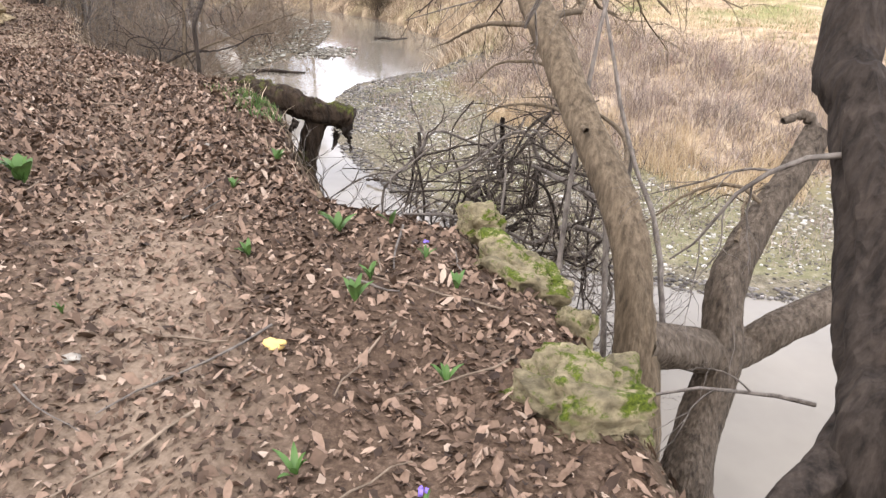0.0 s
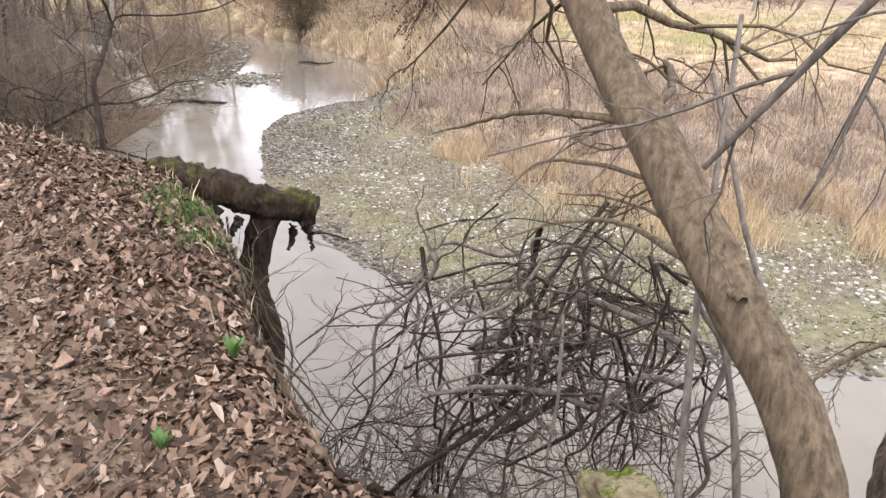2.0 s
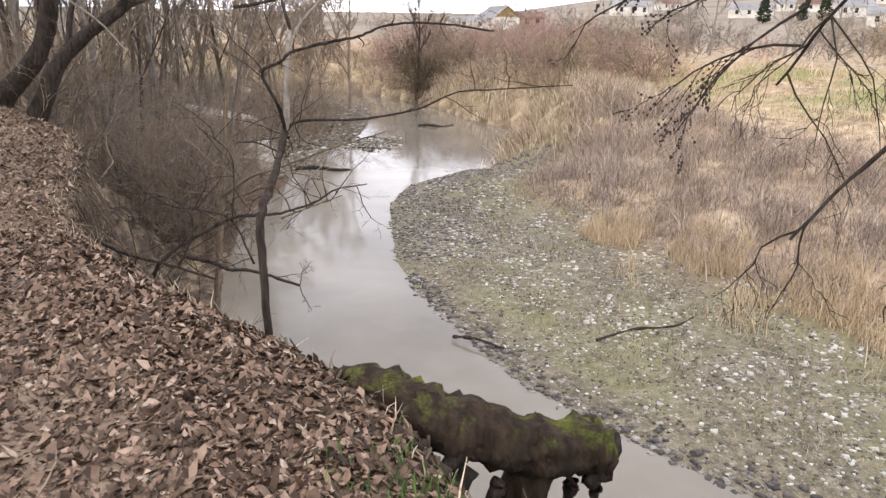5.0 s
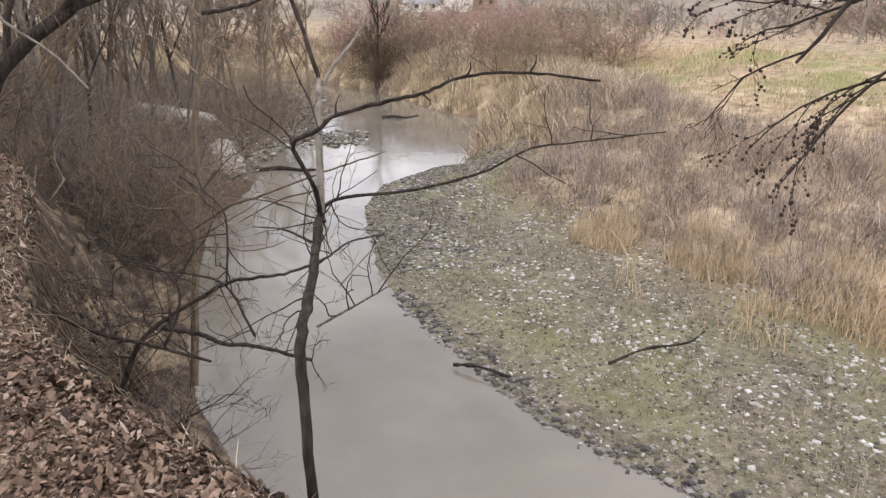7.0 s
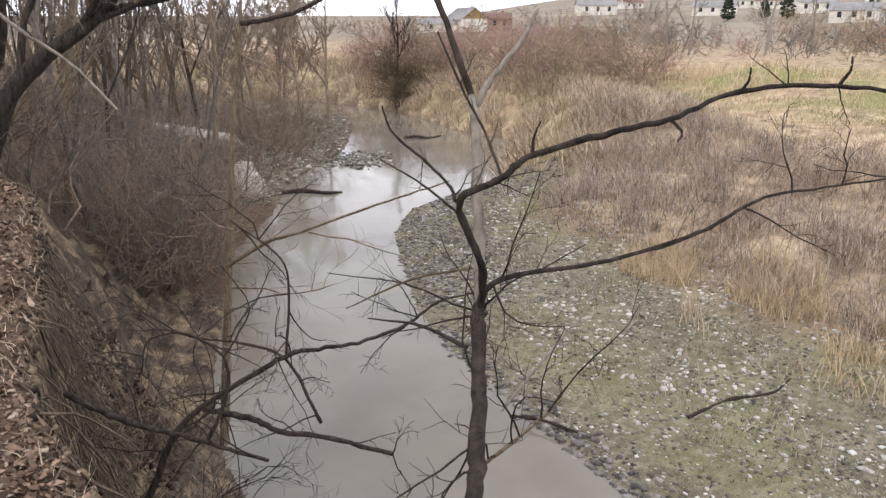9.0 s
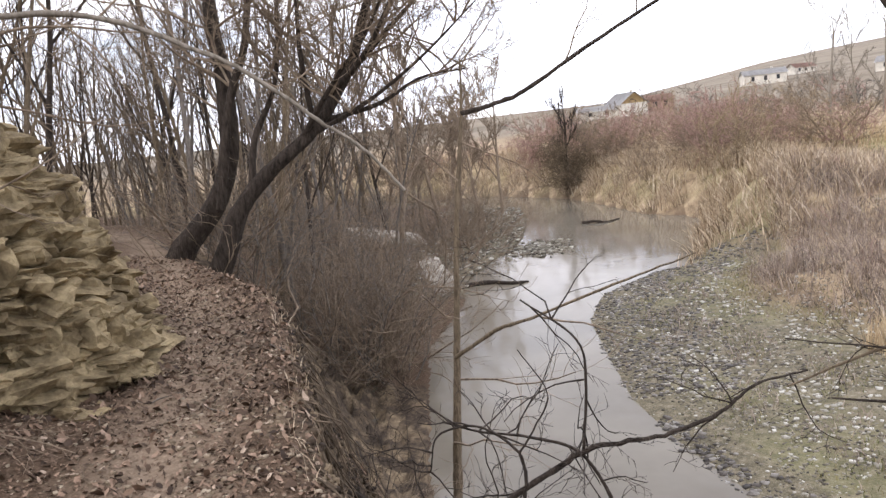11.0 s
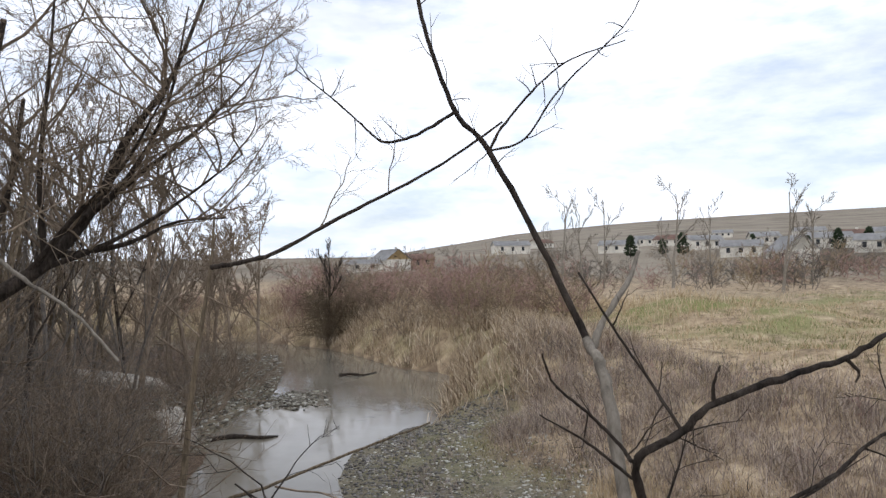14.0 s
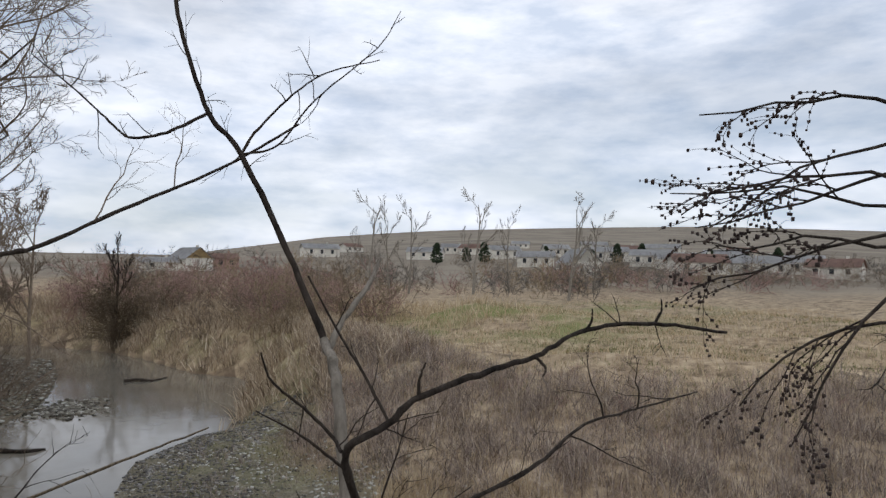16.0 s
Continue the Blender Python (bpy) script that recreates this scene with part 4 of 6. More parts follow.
def leaning_pair():
    tree = thing("leaning_tree", "bare tree with two dark trunks leaning across the path", "tree")
    limb(tree, "trunk", [(-12.6, 20.7, -0.6), (-12.1, 20.81, 0.18), (-11.39, 21.01, 1.02), (-11.05, 21.17, 2.0), (-11.03, 21.32, 3.45), (-11.16, 21.47, 5.03), (-11.0, 21.6, 8.0)], 0.25, 0.11, BARK_DARK, "", 14, 0.06, 0.1)
    limb(tree, "trunk", [(-11.4, 19.8, -1.0), (-10.82, 19.98, 0.04), (-10.46, 20.12, 0.84), (-9.81, 20.3, 1.52), (-8.94, 20.5, 2.18), (-8.16, 20.74, 3.27), (-7.79, 20.9, 4.28), (-7.0, 21.1, 5.6), (-6.3, 21.3, 7.6)], 0.2, 0.02, BARK_DARK, "", 14, 0.06, 0.1)
    limb(tree, "trunk", [(-11.1, 20.55, 0.85), (-10.7, 20.8, 2.85), (-10.26, 21.01, 4.11), (-9.9, 21.19, 6.5)], 0.1, 0.05, BARK_DARK, "", 12, 0.06)
    limb(tree, "trunk", [(-10.2, 20.2, 1.2), (-10.1, 20.4, 2.1), (-9.6, 20.6, 3.2), (-9.4, 20.8, 5.0)], 0.07, 0.03, BARK_DARK, "", 10, 0.06)
    extra = ([(-8.6, 20.6, 2.7), (-7.6, 20.4, 3.6), (-6.9, 20.2, 4.8), (-6.5, 20.0, 6.4)], [(-9.2, 20.45, 2.0), (-8.3, 20.0, 2.9), (-7.4, 19.4, 3.6), (-6.6, 18.8, 4.6)], [(-8.94, 20.5, 2.18), (-8.9, 20.2, 3.6), (-8.6, 19.8, 5.2), (-8.4, 19.6, 6.8)], [(-9.2, 20.45, 2.0), (-8.0, 20.6, 2.5), (-6.9, 20.8, 3.2), (-5.8, 21.0, 4.1)], [(-8.3, 20.7, 3.0), (-7.4, 20.8, 3.8), (-6.4, 21.0, 4.7), (-5.5, 21.2, 5.8)], [(-8.8, 20.55, 2.3), (-7.8, 20.9, 2.5), (-7.0, 21.2, 2.9), (-6.2, 21.6, 3.0)])
    for pts in extra:
        limb(tree, "limb", pts, 0.055, 0.012, BARK_DARK, "", 9, 0.06)
    spots = []
    for pts in extra:
        c = curve(pts, 8)
        for _ in range(10):
            a = rng.uniform(0, 6.28)
            spots.append((c[rng.integers(4, len(c))], (math.cos(a), 0.6 * math.sin(a), 0.5), rng.uniform(1.4, 2.6), 0.02))
    for pts, n in (([(-11.05, 21.2, 2.4), (-11.1, 21.4, 5.0), (-11.0, 21.6, 8.0)], 17), ([(-9.4, 20.4, 1.9), (-8.16, 20.74, 3.27), (-7.0, 21.1, 5.6)], 17), ([(-10.7, 20.8, 2.85), (-10.1, 21.1, 5.0), (-9.9, 21.19, 6.5)], 6), ([(-9.8, 20.5, 2.6), (-9.4, 20.8, 5.0)], 4)):
        c = curve(pts, 8)
        for _ in range(n):
            p = c[rng.integers(1, len(c))]
            a = rng.uniform(0, 6.28)
            spots.append((p, (math.cos(a), 0.6 * math.sin(a), 0.7), rng.uniform(1.6, 3.0), 0.03))
    sprays(tree, spots, TWIG, level=3, spread=0.6, lift=0.04, kids=5, bend=0.2, shrink=0.6, thin=0.005)


def stout_tree():
    tree = thing("stout_tree", "stout dark furrowed tree beside the rock outcrop", "tree")
    limb(tree, "trunk", [(-8.1, 11.0, -0.1), (-8.03, 11.12, 0.3), (-8.01, 11.26, 1.02), (-8.0, 11.4, 2.07), (-8.01, 11.48, 2.77), (-8.05, 11.54, 4.0)], 0.2, 0.17, BARK_DARK, "", 20, 0.16, 0.16)
    limb(tree, "trunk", [(-8.9, 12.9, 0.6), (-8.65, 12.55, 1.8), (-8.45, 12.38, 2.7), (-8.4, 12.4, 3.6), (-8.3, 12.5, 5.0)], 0.24, 0.16, BARK_DARK, "", 16, 0.08, 0.12)
    limb(tree, "branch", [(-7.7, 10.55, 1.4), (-7.52, 10.68, 1.79), (-7.34, 10.78, 2.02), (-7.2, 10.86, 2.29), (-7.15, 10.92, 2.57), (-7.14, 10.96, 3.4)], 0.022, 0.016, BARK_PALE, "pale bent shoot", 8, 0.05)
    limb(tree, "branch", [(-7.95, 11.35, 2.3), (-7.61, 11.4, 2.59), (-7.22, 11.56, 2.71), (-6.74, 11.73, 2.66), (-6.31, 11.86, 2.46), (-5.98, 11.96, 2.26), (-5.65, 12.04, 1.97), (-5.41, 12.1, 1.77), (-5.2, 12.15, 1.5)], 0.022, 0.008, BARK_PALE, "long arching pale branch", 8, 0.05)
    starts = [((-6.74, 11.73, 2.66), (0.6, 0.4, 0.6), 1.2, 0.008), ((-6.0, 11.96, 2.26), (0.8, 0.2, -0.1), 1.0, 0.007), ((-7.9, 11.4, 1.6), (0.8, 0.6, 0.2), 1.2, 0.01), ((-7.9, 11.4, 2.4), (0.6, 0.8, 0.5), 1.6, 0.014), ((-8.3, 12.4, 3.0), (0.9, 0.3, 0.3), 1.6, 0.014), ((-8.0, 11.2, 0.6), (0.9, -0.1, -0.2), 1.0, 0.008), ((-8.3, 12.3, 2.4), (0.7, 0.6, 0.1), 1.4, 0.012)]
    for _ in range(26):
        z = rng.uniform(2.2, 4.6)
        starts.append(((-8.4 + rng.normal() * 0.15, 12.4 + rng.normal() * 0.15, z), (rng.normal() * 0.7, rng.normal() * 0.5, rng.uniform(-0.7, 0.4)), rng.uniform(0.6, 1.3), 0.009))
    sprays(tree, starts, TWIG, level=2, spread=0.7, lift=0.02, kids=5, bend=0.2)


def budding_limb(tree):
    limb(tree, "limb", [(0.0, 6.4, 3.4), (0.5, 7.6, 4.0), (1.0, 9.4, 3.7), (0.95, 10.7, 3.1), (0.85, 10.85, 2.0)], 0.08, 0.02, BARK_DARK, "overhanging limb with budding twigs", 10, 0.06)
    fine, stout, buds = [], [], []
    starts = [((0.8, 10.8, 2.6), (-1.0, 0.25, 0.12), 1.5), ((0.8, 10.8, 2.3), (-1.0, 0.35, -0.12), 1.5), ((0.85, 10.8, 2.0), (-1.0, 0.2, -0.3), 1.4), ((0.85, 10.85, 3.1), (-1.0, 0.2, 0.1), 1.4), ((0.85, 10.85, 2.9), (-0.9, 0.5, -0.2), 1.5), ((0.8, 10.8, 2.45), (-0.6, 0.9, 0.0), 1.5), ((0.85, 10.8, 1.7), (-0.9, 0.4, -0.1), 1.3), ((0.85, 10.8, 2.2), (-0.8, 0.6, -0.2), 1.4), ((0.85, 10.9, 2.7), (-0.8, 0.2, -0.3), 1.4)]
    for p, d, length in starts:
        out = []
        grow(p, d, length, 0.014, 2, out, spread=0.55, lift=-0.05, kids=5, bend=0.16, shrink=0.5)
        stout += by_level(out, 2, 2)
        fine += by_level(out, 0, 1)
    for line, _ in fine:
        for k in (1, 2, 3, -1):
            if rng.random() < 0.75:
                buds.append(line[k])
    for line in stout:
        link("branch", tube_mesh("branch", [line], 6, BARK_DARK), tree)
    tagged(link("budding_twigs", tube_mesh("budding_twigs", fine, 4, BARK_DARK), tree), kind="stuff")
    tagged(link("buds", lumps(buds, 0.009, 0.016, BUD, 1.3), tree, "small dark buds"), kind="stuff")


def lumps(places, low, high, material, tall=1.0, flat=1.0):
    """Many small uneven six-sided lumps in one mesh."""
    places = np.asarray(places, float)
    n = len(places)
    cube = np.array([[-1, -1, -1], [1, -1, -1], [1, 1, -1], [-1, 1, -1], [-1, -1, 1], [1, -1, 1], [1, 1, 1], [-1, 1, 1]], float) * 0.62
    quads = np.array([[0, 3, 2, 1], [4, 5, 6, 7], [0, 1, 5, 4], [1, 2, 6, 5], [2, 3, 7, 6], [3, 0, 4, 7]])
    size = rng.uniform(low, high, (n, 1, 1)) * rng.uniform(0.7, 1.3, (n, 1, 3)) * np.array([1, 1, tall * flat])
    v = (cube[None] * rng.uniform(0.6, 1.25, (n, 8, 3))) * size
    a = rng.uniform(0, 6.28, n)
    c, s = np.cos(a)[:, None], np.sin(a)[:, None]
    v = np.stack([v[..., 0] * c - v[..., 1] * s, v[..., 0] * s + v[..., 1] * c, v[..., 2]], -1) + places[:, None]
    f = quads[None] + 8 * np.arange(n)[:, None, None]
    return mesh_from("lumps", v.reshape(-1, 3), f.reshape(-1, 4), material)


budding_limb(multi_stemmed_tree())
dark_trunk_tree()
brush_pile()
rotten_log()
edge_sapling()
bank_sapling()
slim_tree()
leaning_pair()
stout_tree()

# ---------------------------------------------------------------- rocks


def boulder(name, label, at, size, seed, material, turn=0.0, ridge=0.35, group="", layers=0.0):
    bm = bmesh.new()
    blob(bm, size, seed, ridge * 1.6, 5 if max(size) > 0.1 else 3, layers, 0.72)
    me = bpy.data.meshes.new(name)
    bm.to_mesh(me)
    bm.free()
    me.materials.append(material)
    ob = tagged(new(name, me), label, "rock", group)
    ob.matrix_world = pose(*at, 0, 0, turn)
    return ob


boulder("mossy_boulder", "yellowish limestone block capped with moss beside the path", (0.54, 2.11, 0.0), (0.24, 0.22, 0.17), 3, ROCK_MOSSY, 20, 0.4, "mossy rocks at the edge")
boulder("mossy_boulder", "small round rock covered in bright moss", (0.62, 2.73, -0.06), (0.07, 0.09, 0.12), 5, ROCK_MOSSY, 70, 0.4, "mossy rocks at the edge")
boulder("mossy_boulder", "long pale rock with thick moss cushions", (0.41, 3.24, -0.02), (0.16, 0.3, 0.14), 8, ROCK_MOSSY, 25, 0.4, "mossy rocks at the edge")
boulder("mossy_boulder", "rock end with a bright green moss cap", (0.26, 3.94, 0.0), (0.13, 0.14, 0.11), 11, ROCK_MOSSY, 0, 0.4, "mossy rocks at the edge")


def rock_outcrop():
    crag = thing("rock_outcrop", "layered yellow-brown sandstone outcrop rising beside the path", "rock outcrop")
    line = curve([(-8.95, 11.7), (-8.35, 12.2), (-8.2, 12.9), (-8.7, 13.9), (-9.5, 14.9)], 8)
    z = -0.15
    course = 0
    while z < 2.2:
        h = rng.uniform(0.16, 0.34)
        s = rng.uniform(0, 0.6)
        while s < len(line) - 1.5:
            i = int(s)
            p = line[i] + (line[i + 1] - line[i]) * (s - i)
            tan = unit(line[i + 1] - line[i])
            inward = np.array([-tan[1], tan[0]])
            top = 2.1 - 1.3 * max(0, (i - 15) / 14) - 0.5 * max(0, (7 - i) / 7)
            if z < top:
                back = 0.1 + 0.3 * z + rng.uniform(-0.16, 0.2)
                w = rng.uniform(0.16, 0.5)
                bm = bmesh.new()
                blob(bm, (w, 0.42, h * rng.uniform(0.55, 0.85)), rng.uniform(0, 90), 0.95, 4, 0.04, 0.62)
                m = pose(p[0] + inward[0] * back, p[1] + inward[1] * back, z + h / 2, rng.uniform(-10, 22), rng.uniform(-16, 16), math.degrees(math.atan2(tan[1], tan[0])) + rng.uniform(-14, 14))
                bmesh.ops.transform(bm, matrix=m, verts=bm.verts)
                for face in bm.faces:
                    face.smooth = False
                part("block", bm, ROCK_CLAY, crag)
            s += rng.uniform(1.3, 3.0)
        z += h * 0.8
        course += 1


rock_outcrop()


def river_slab(label, at, size, turn, tilt, seed):
    bm = bmesh.new()
    blob(bm, size, seed, 0.4, 4, 0, 0.5)
    me = bpy.data.meshes.new("river_slab")
    bm.to_mesh(me)
    bm.free()
    me.materials.append(ROCK_PALE)
    tagged(new("river_slab", me), label, "rock", "slabs in the river").matrix_world = pose(*at, tilt, 12, turn)


river_slab("pale tilted stone slab at the water's edge", (-10.3, 35.0, -3.6), (1.6, 0.5, 0.16), -62, 18, 2)
river_slab("pale flat stone slab under the brush", (-14.2, 42.0, -2.9), (2.0, 0.9, 0.25), 10, 0, 4)


def driftwood(label, pts, r):
    ob = link("driftwood", tube_mesh("driftwood", [rough_limb(pts, r, r * 0.5, 6, 0.3)], 8, BARK_DARK))
    tagged(ob, label, "driftwood", "driftwood in the river")


driftwood("dark waterlogged log lying across the shallows", [(-9.4, 35.2, -4.24), (-8.3, 35.6, -4.22), (-7.3, 35.3, -4.24), (-6.7, 35.6, -4.3)], 0.1)
driftwood("dark snag poking out of the river", [(-4.6, 50.5, -4.3), (-4.0, 50.6, -4.2), (-3.2, 50.4, -4.26), (-2.4, 51.5, -4.3)], 0.12)
driftwood("short dead branch on the gravel shore", [(-1.9, 18.1, -4.22), (-1.5, 17.9, -4.15), (-0.9, 17.5, -4.16)], 0.04)

driftwood("pale dead branch lying on the gravel flat", [(0.9, 17.6, -3.98), (1.7, 18.0, -3.9), (2.6, 18.3, -3.94), (3.1, 18.7, -3.9)], 0.03)

# ---------------------------------------------------------------- woods, shrubs


def shrub_kind(name, stems, tall, material, kids, label, category="shrub", group="", spread=0.75, lean=0.75, level=2, thin=0.0035, bend=0.24):
    ob = thing(name, label, category, group)
    fine = []
    for _ in range(stems):
        a = rng.uniform(0, 6.28)
        out = []
        grow((0.15 * math.cos(a), 0.15 * math.sin(a), -0.15), (lean * math.cos(a), lean * math.sin(a), 1), tall * rng.uniform(0.7, 1.1), 0.005 + 0.005 * tall, level, out, spread, 0.03, kids, bend, 0.3, 0.62, 0.15, thin)
        link("stem", tube_mesh("stem", by_level(out, level, level), 5, material), ob)
        fine += by_level(out, 0, level - 1)
    tagged(link("crown", tube_mesh("crown", fine, 3, material), ob), kind="stuff")
    return ob


def tree_kind(name, tall, material, label, group, kids=5, spread=0.55, r=0.1, level=4, thin=0.006):
    ob = thing(name, label, "tree", group)
    out = []
    grow((0, 0, -0.3), (0.05, 0.05, 1), tall, r, level, out, spread, 0.07, kids, 0.07, 0.2, 0.5, 0.18, thin)
    link("trunk", tube_mesh("trunk", by_level(out, level, level), 9, material), ob)
    for line in by_level(out, level - 1, level - 1):
        link("limb", tube_mesh("limb", [line], 5, material), ob)
    tagged(link("branchwork", tube_mesh("branchwork", by_level(out, 2, level - 2), 4, material), ob), kind="stuff")
    tagged(link("crown", tube_mesh("crown", by_level(out, 0, 1), 3, material), ob), kind="stuff")
    return ob


def twin(ob, parent=None):
    """A copy of a thing with all its parts, on the same meshes and with the same tags."""
    made = ob.copy()
    scene.collection.objects.link(made)
    made.parent = parent
    for piece in PARTS.get(ob.name, ()):
        twin(piece, made)
    return made


def scatter(kinds, places, low, high):
    """The kinds stand at the first places, their copies at the rest."""
    ground_z = height(np.array([p[0] for p in places]), np.array([p[1] for p in places]))
    for k, (x, y) in enumerate(places):
        m = pose(x, y, float(ground_z[k]) - 0.03, rng.uniform(-6, 6), rng.uniform(-6, 6), rng.uniform(0, 360)) @ Matrix.Scale(rng.uniform(low, high), 4)
        if k < len(kinds):
            kinds[k].matrix_basis = m
        else:
            twin(kinds[k % len(kinds)]).matrix_basis = m


def sown(n, x0, x1, y0, y1, keep):
    out = []
    tries = 0
    while len(out) < n and tries < 200 * n:
        tries += 1
        x, y = rng.uniform(x0, x1), rng.uniform(y0, y1)
        if keep(x, y):
            out.append((x, y))
    return out


def one(line, x, y):
    """signed() for a single place."""
    best, inside = 1e18, False
    for (ax, ay), (bx, by) in zip(line[:-1], line[1:]):
        dx, dy = bx - ax, by - ay
        q = min(1.0, max(0.0, ((x - ax) * dx + (y - ay) * dy) / (dx * dx + dy * dy)))
        best = min(best, (x - ax - q * dx) ** 2 + (y - ay - q * dy) ** 2)
    ring = [*line, (-6000, line[-1][1]), (-6000, -6000), (line[0][0], -6000)]
    for (ax, ay), (bx, by) in zip(ring, ring[1:] + ring[:1]):
        if ay != by and (ay > y) != (by > y) and x < (bx - ax) * (y - ay) / (by - ay) + ax:
            inside = not inside
    return math.sqrt(best) if inside else -math.sqrt(best)


bank_shrubs = [shrub_kind("bank_shrub", 6, 2.0, m, 5, "dense leafless shrub on the river bank", group="bank shrubs") for m in (TWIG, TWIG, TWIG_GREY, TWIG)]
places = sown(105, -24, -5, 17.5, 48, lambda x, y: one(EDGE, x, y) < -0.6 and one(NEAR_SHORE, x, y) > 0.7 and (y > 22 or x < -9.6) and math.hypot(x + 11.2, y - 20) > 2.2 and math.hypot(x + 10.2, y - 33.5) > 3 and math.hypot(x + 13.5, y - 40) > 3)
places += sown(34, -40, -8, 44, 70, lambda x, y: one(NEAR_SHORE, x, y) > 3)
scatter(bank_shrubs, places, 1.1, 2.3)
wood_shrubs = [shrub_kind("wood_shrub", 5, 1.6, TWIG, 5, "leafless undergrowth shrub beneath the trees", group="undergrowth") for _ in range(3)]
scatter(wood_shrubs, sown(80, -40, -9, 15, 55, lambda x, y: one(EDGE, x, y) > 0.5 and abs(one(PATH, x, y)) > 1.5 and math.hypot(x + 11.2, y - 20) > 2.0 and not (-10.5 < x < -7 and y < 16)), 0.7, 1.8)
wood_trees = [tree_kind("wood_tree", rng.uniform(8.5, 11.5), m, "slender leafless tree in the riverside wood", "riverside wood", 5, 0.5, 0.085) for m in (BARK_BROWN, TWIG_GREY, BARK_DARK, BARK_BROWN)]
scatter(wood_trees, sown(95, -32, -9.5, 19, 46, lambda x, y: one(NEAR_SHORE, x, y) > 3 and abs(one(PATH, x, y)) > 1.4 and x < -6 - 0.15 * y and math.hypot(x + 11.2, y - 20) > 2.5) + sown(40, -50, -12, 40, 78, lambda x, y: one(NEAR_SHORE, x, y) > 4 and abs(one(PATH, x, y)) > 1.2 and x < -6 - 0.15 * y), 0.8, 1.35)
willows = [tree_kind("willow", 10, TWIG, "wide bare willow with fine hanging twigs", "willows by the bend", 7, 0.65, 0.14, thin=0.02) for _ in range(2)]
scatter(willows, [(-17, 52), (-22, 62), (-14.5, 63), (-28, 58), (-20, 74), (-30, 80), (-15, 84), (-12.6, 38.5), (-13.4, 47), (-16.5, 43), (-12.4, 54), (-19, 48), (-10.6, 51), (-10.2, 58), (-12, 45.5)], 0.75, 1.1)

far_shrubs = [shrub_kind("far_shrub", 7, 2.2, m, 5, label, group="shrubs on the far bank", thin=0.011) for m, label in ((TWIG_RED, "reddish leafless osier shrub on the far bank"), (TWIG_STRAW, "straw-brown leafless shrub on the far bank"), (TWIG, "brown leafless shrub on the far bank"), (TWIG_RED, "reddish leafless osier shrub on the far bank"))]
places = sown(60, -22, 14, 52, 80, lambda x, y: one(FAR_SHORE, x, y) < -0.5 and x < 14) + [(3.5, 54), (4.5, 56), (2.5, 57), (5.5, 58.5), (3.8, 60), (5.5, 53), (7, 56), (6.5, 61), (8, 60), (4.2, 51), (9, 64)]
scatter(far_shrubs, places, 1.1, 2.0)
scatter([shrub_kind("meadow_shrub", 4, 1.8, m, 5, "leafless shrub at the end of the meadow", group="meadow shrubs", thin=0.014) for m in (TWIG, TWIG_GREY, TWIG_STRAW, TWIG_RED)], sown(160, -10, 130, 76, 135, lambda x, y: one(FAR_SHORE, x, y) < -8 and y > 74 + 0.12 * abs(x - 20)), 1.5, 3.0)
meadow_trees = [tree_kind("meadow_tree", 10, BARK_PALE, "spreading leafless tree beyond the meadow", "meadow trees", 5, 0.55, 0.16, thin=0.022) for _ in range(2)]
scatter(meadow_trees, [(31.5, 82), (24, 90), (22, 92), (26.5, 90), (38, 72), (46, 100), (58, 96)], 0.9, 1.15)
ivy = tree_kind("bank_tree", 7, BARK_DARK, "dark ivy-wrapped bare tree at the bend", "bank tree", 6, 0.4, 0.16, thin=0.02)
scatter([ivy], [(-5.7, 66.2)], 1.0, 1.02)
scatter([shrub_kind("bramble", 4, 0.75, m, 5, "low tangled dead bramble on the flat", group="brambles", lean=1.1, thin=0.0045) for m in (TWIG_GREY, TWIG_STRAW, TWIG_RED)], sown(110, -2, 24, 16, 46, lambda x, y: 7 < -one(FAR_SHORE, x, y) * (1 + 1.1 * float(ease(24, 40, y))) < 19), 0.8, 1.7)
scatter([shrub_kind("ivy_thicket", 12, 5.2, BARK_BROWN, 9, "dark ivy-covered thicket round the tree at the bend", "shrub", "thicket at the bend", 1.15, 0.06, thin=0.022, bend=0.1)], [(-5.6, 65.6)], 1.0, 1.02)
scatter([shrub_kind("shore_thicket", 7, 2.4, TWIG, 6, "leafless thicket leaning over the stream", "shrub", "thickets by the stream", 0.8, 0.8, thin=0.004) for _ in range(2)], [(-10.9, 21.6), (-9.9, 24.8), (-10.4, 23.4), (-9.8, 26.5), (-9.4, 25.2), (-9.5, 28), (-9.9, 30.5), (-10.6, 29), (-10.2, 25.5), (-10.8, 27.2), (-11.2, 31)], 1.2, 2.2)

# ---------------------------------------------------------------- village on the slope
PLASTER = plain("pale_house_plaster", (0.62, 0.58, 0.5), 0.85, 0.6)
ROOF_GREY = plain("grey_roof_sheet", (0.42, 0.41, 0.4), 0.6, 0.8)
ROOF_RED = plain("faded_red_roof", (0.3, 0.19, 0.15), 0.75, 0.8)
WINDOW_DARK = plain("dark_window", (0.03, 0.032, 0.036), 0.2)
GABLE = plain("yellow_gable_boards", (0.5, 0.36, 0.18), 0.8, 1.5)


def box(bm, x0, x1, y0, y1, z0, z1):
    made = bmesh.ops.create_cube(bm, size=1.0)["verts"]
    for v in made:
        v.co = Vector((x0 + (v.co.x + 0.5) * (x1 - x0), y0 + (v.co.y + 0.5) * (y1 - y0), z0 + (v.co.z + 0.5) * (z1 - z0)))
    return made


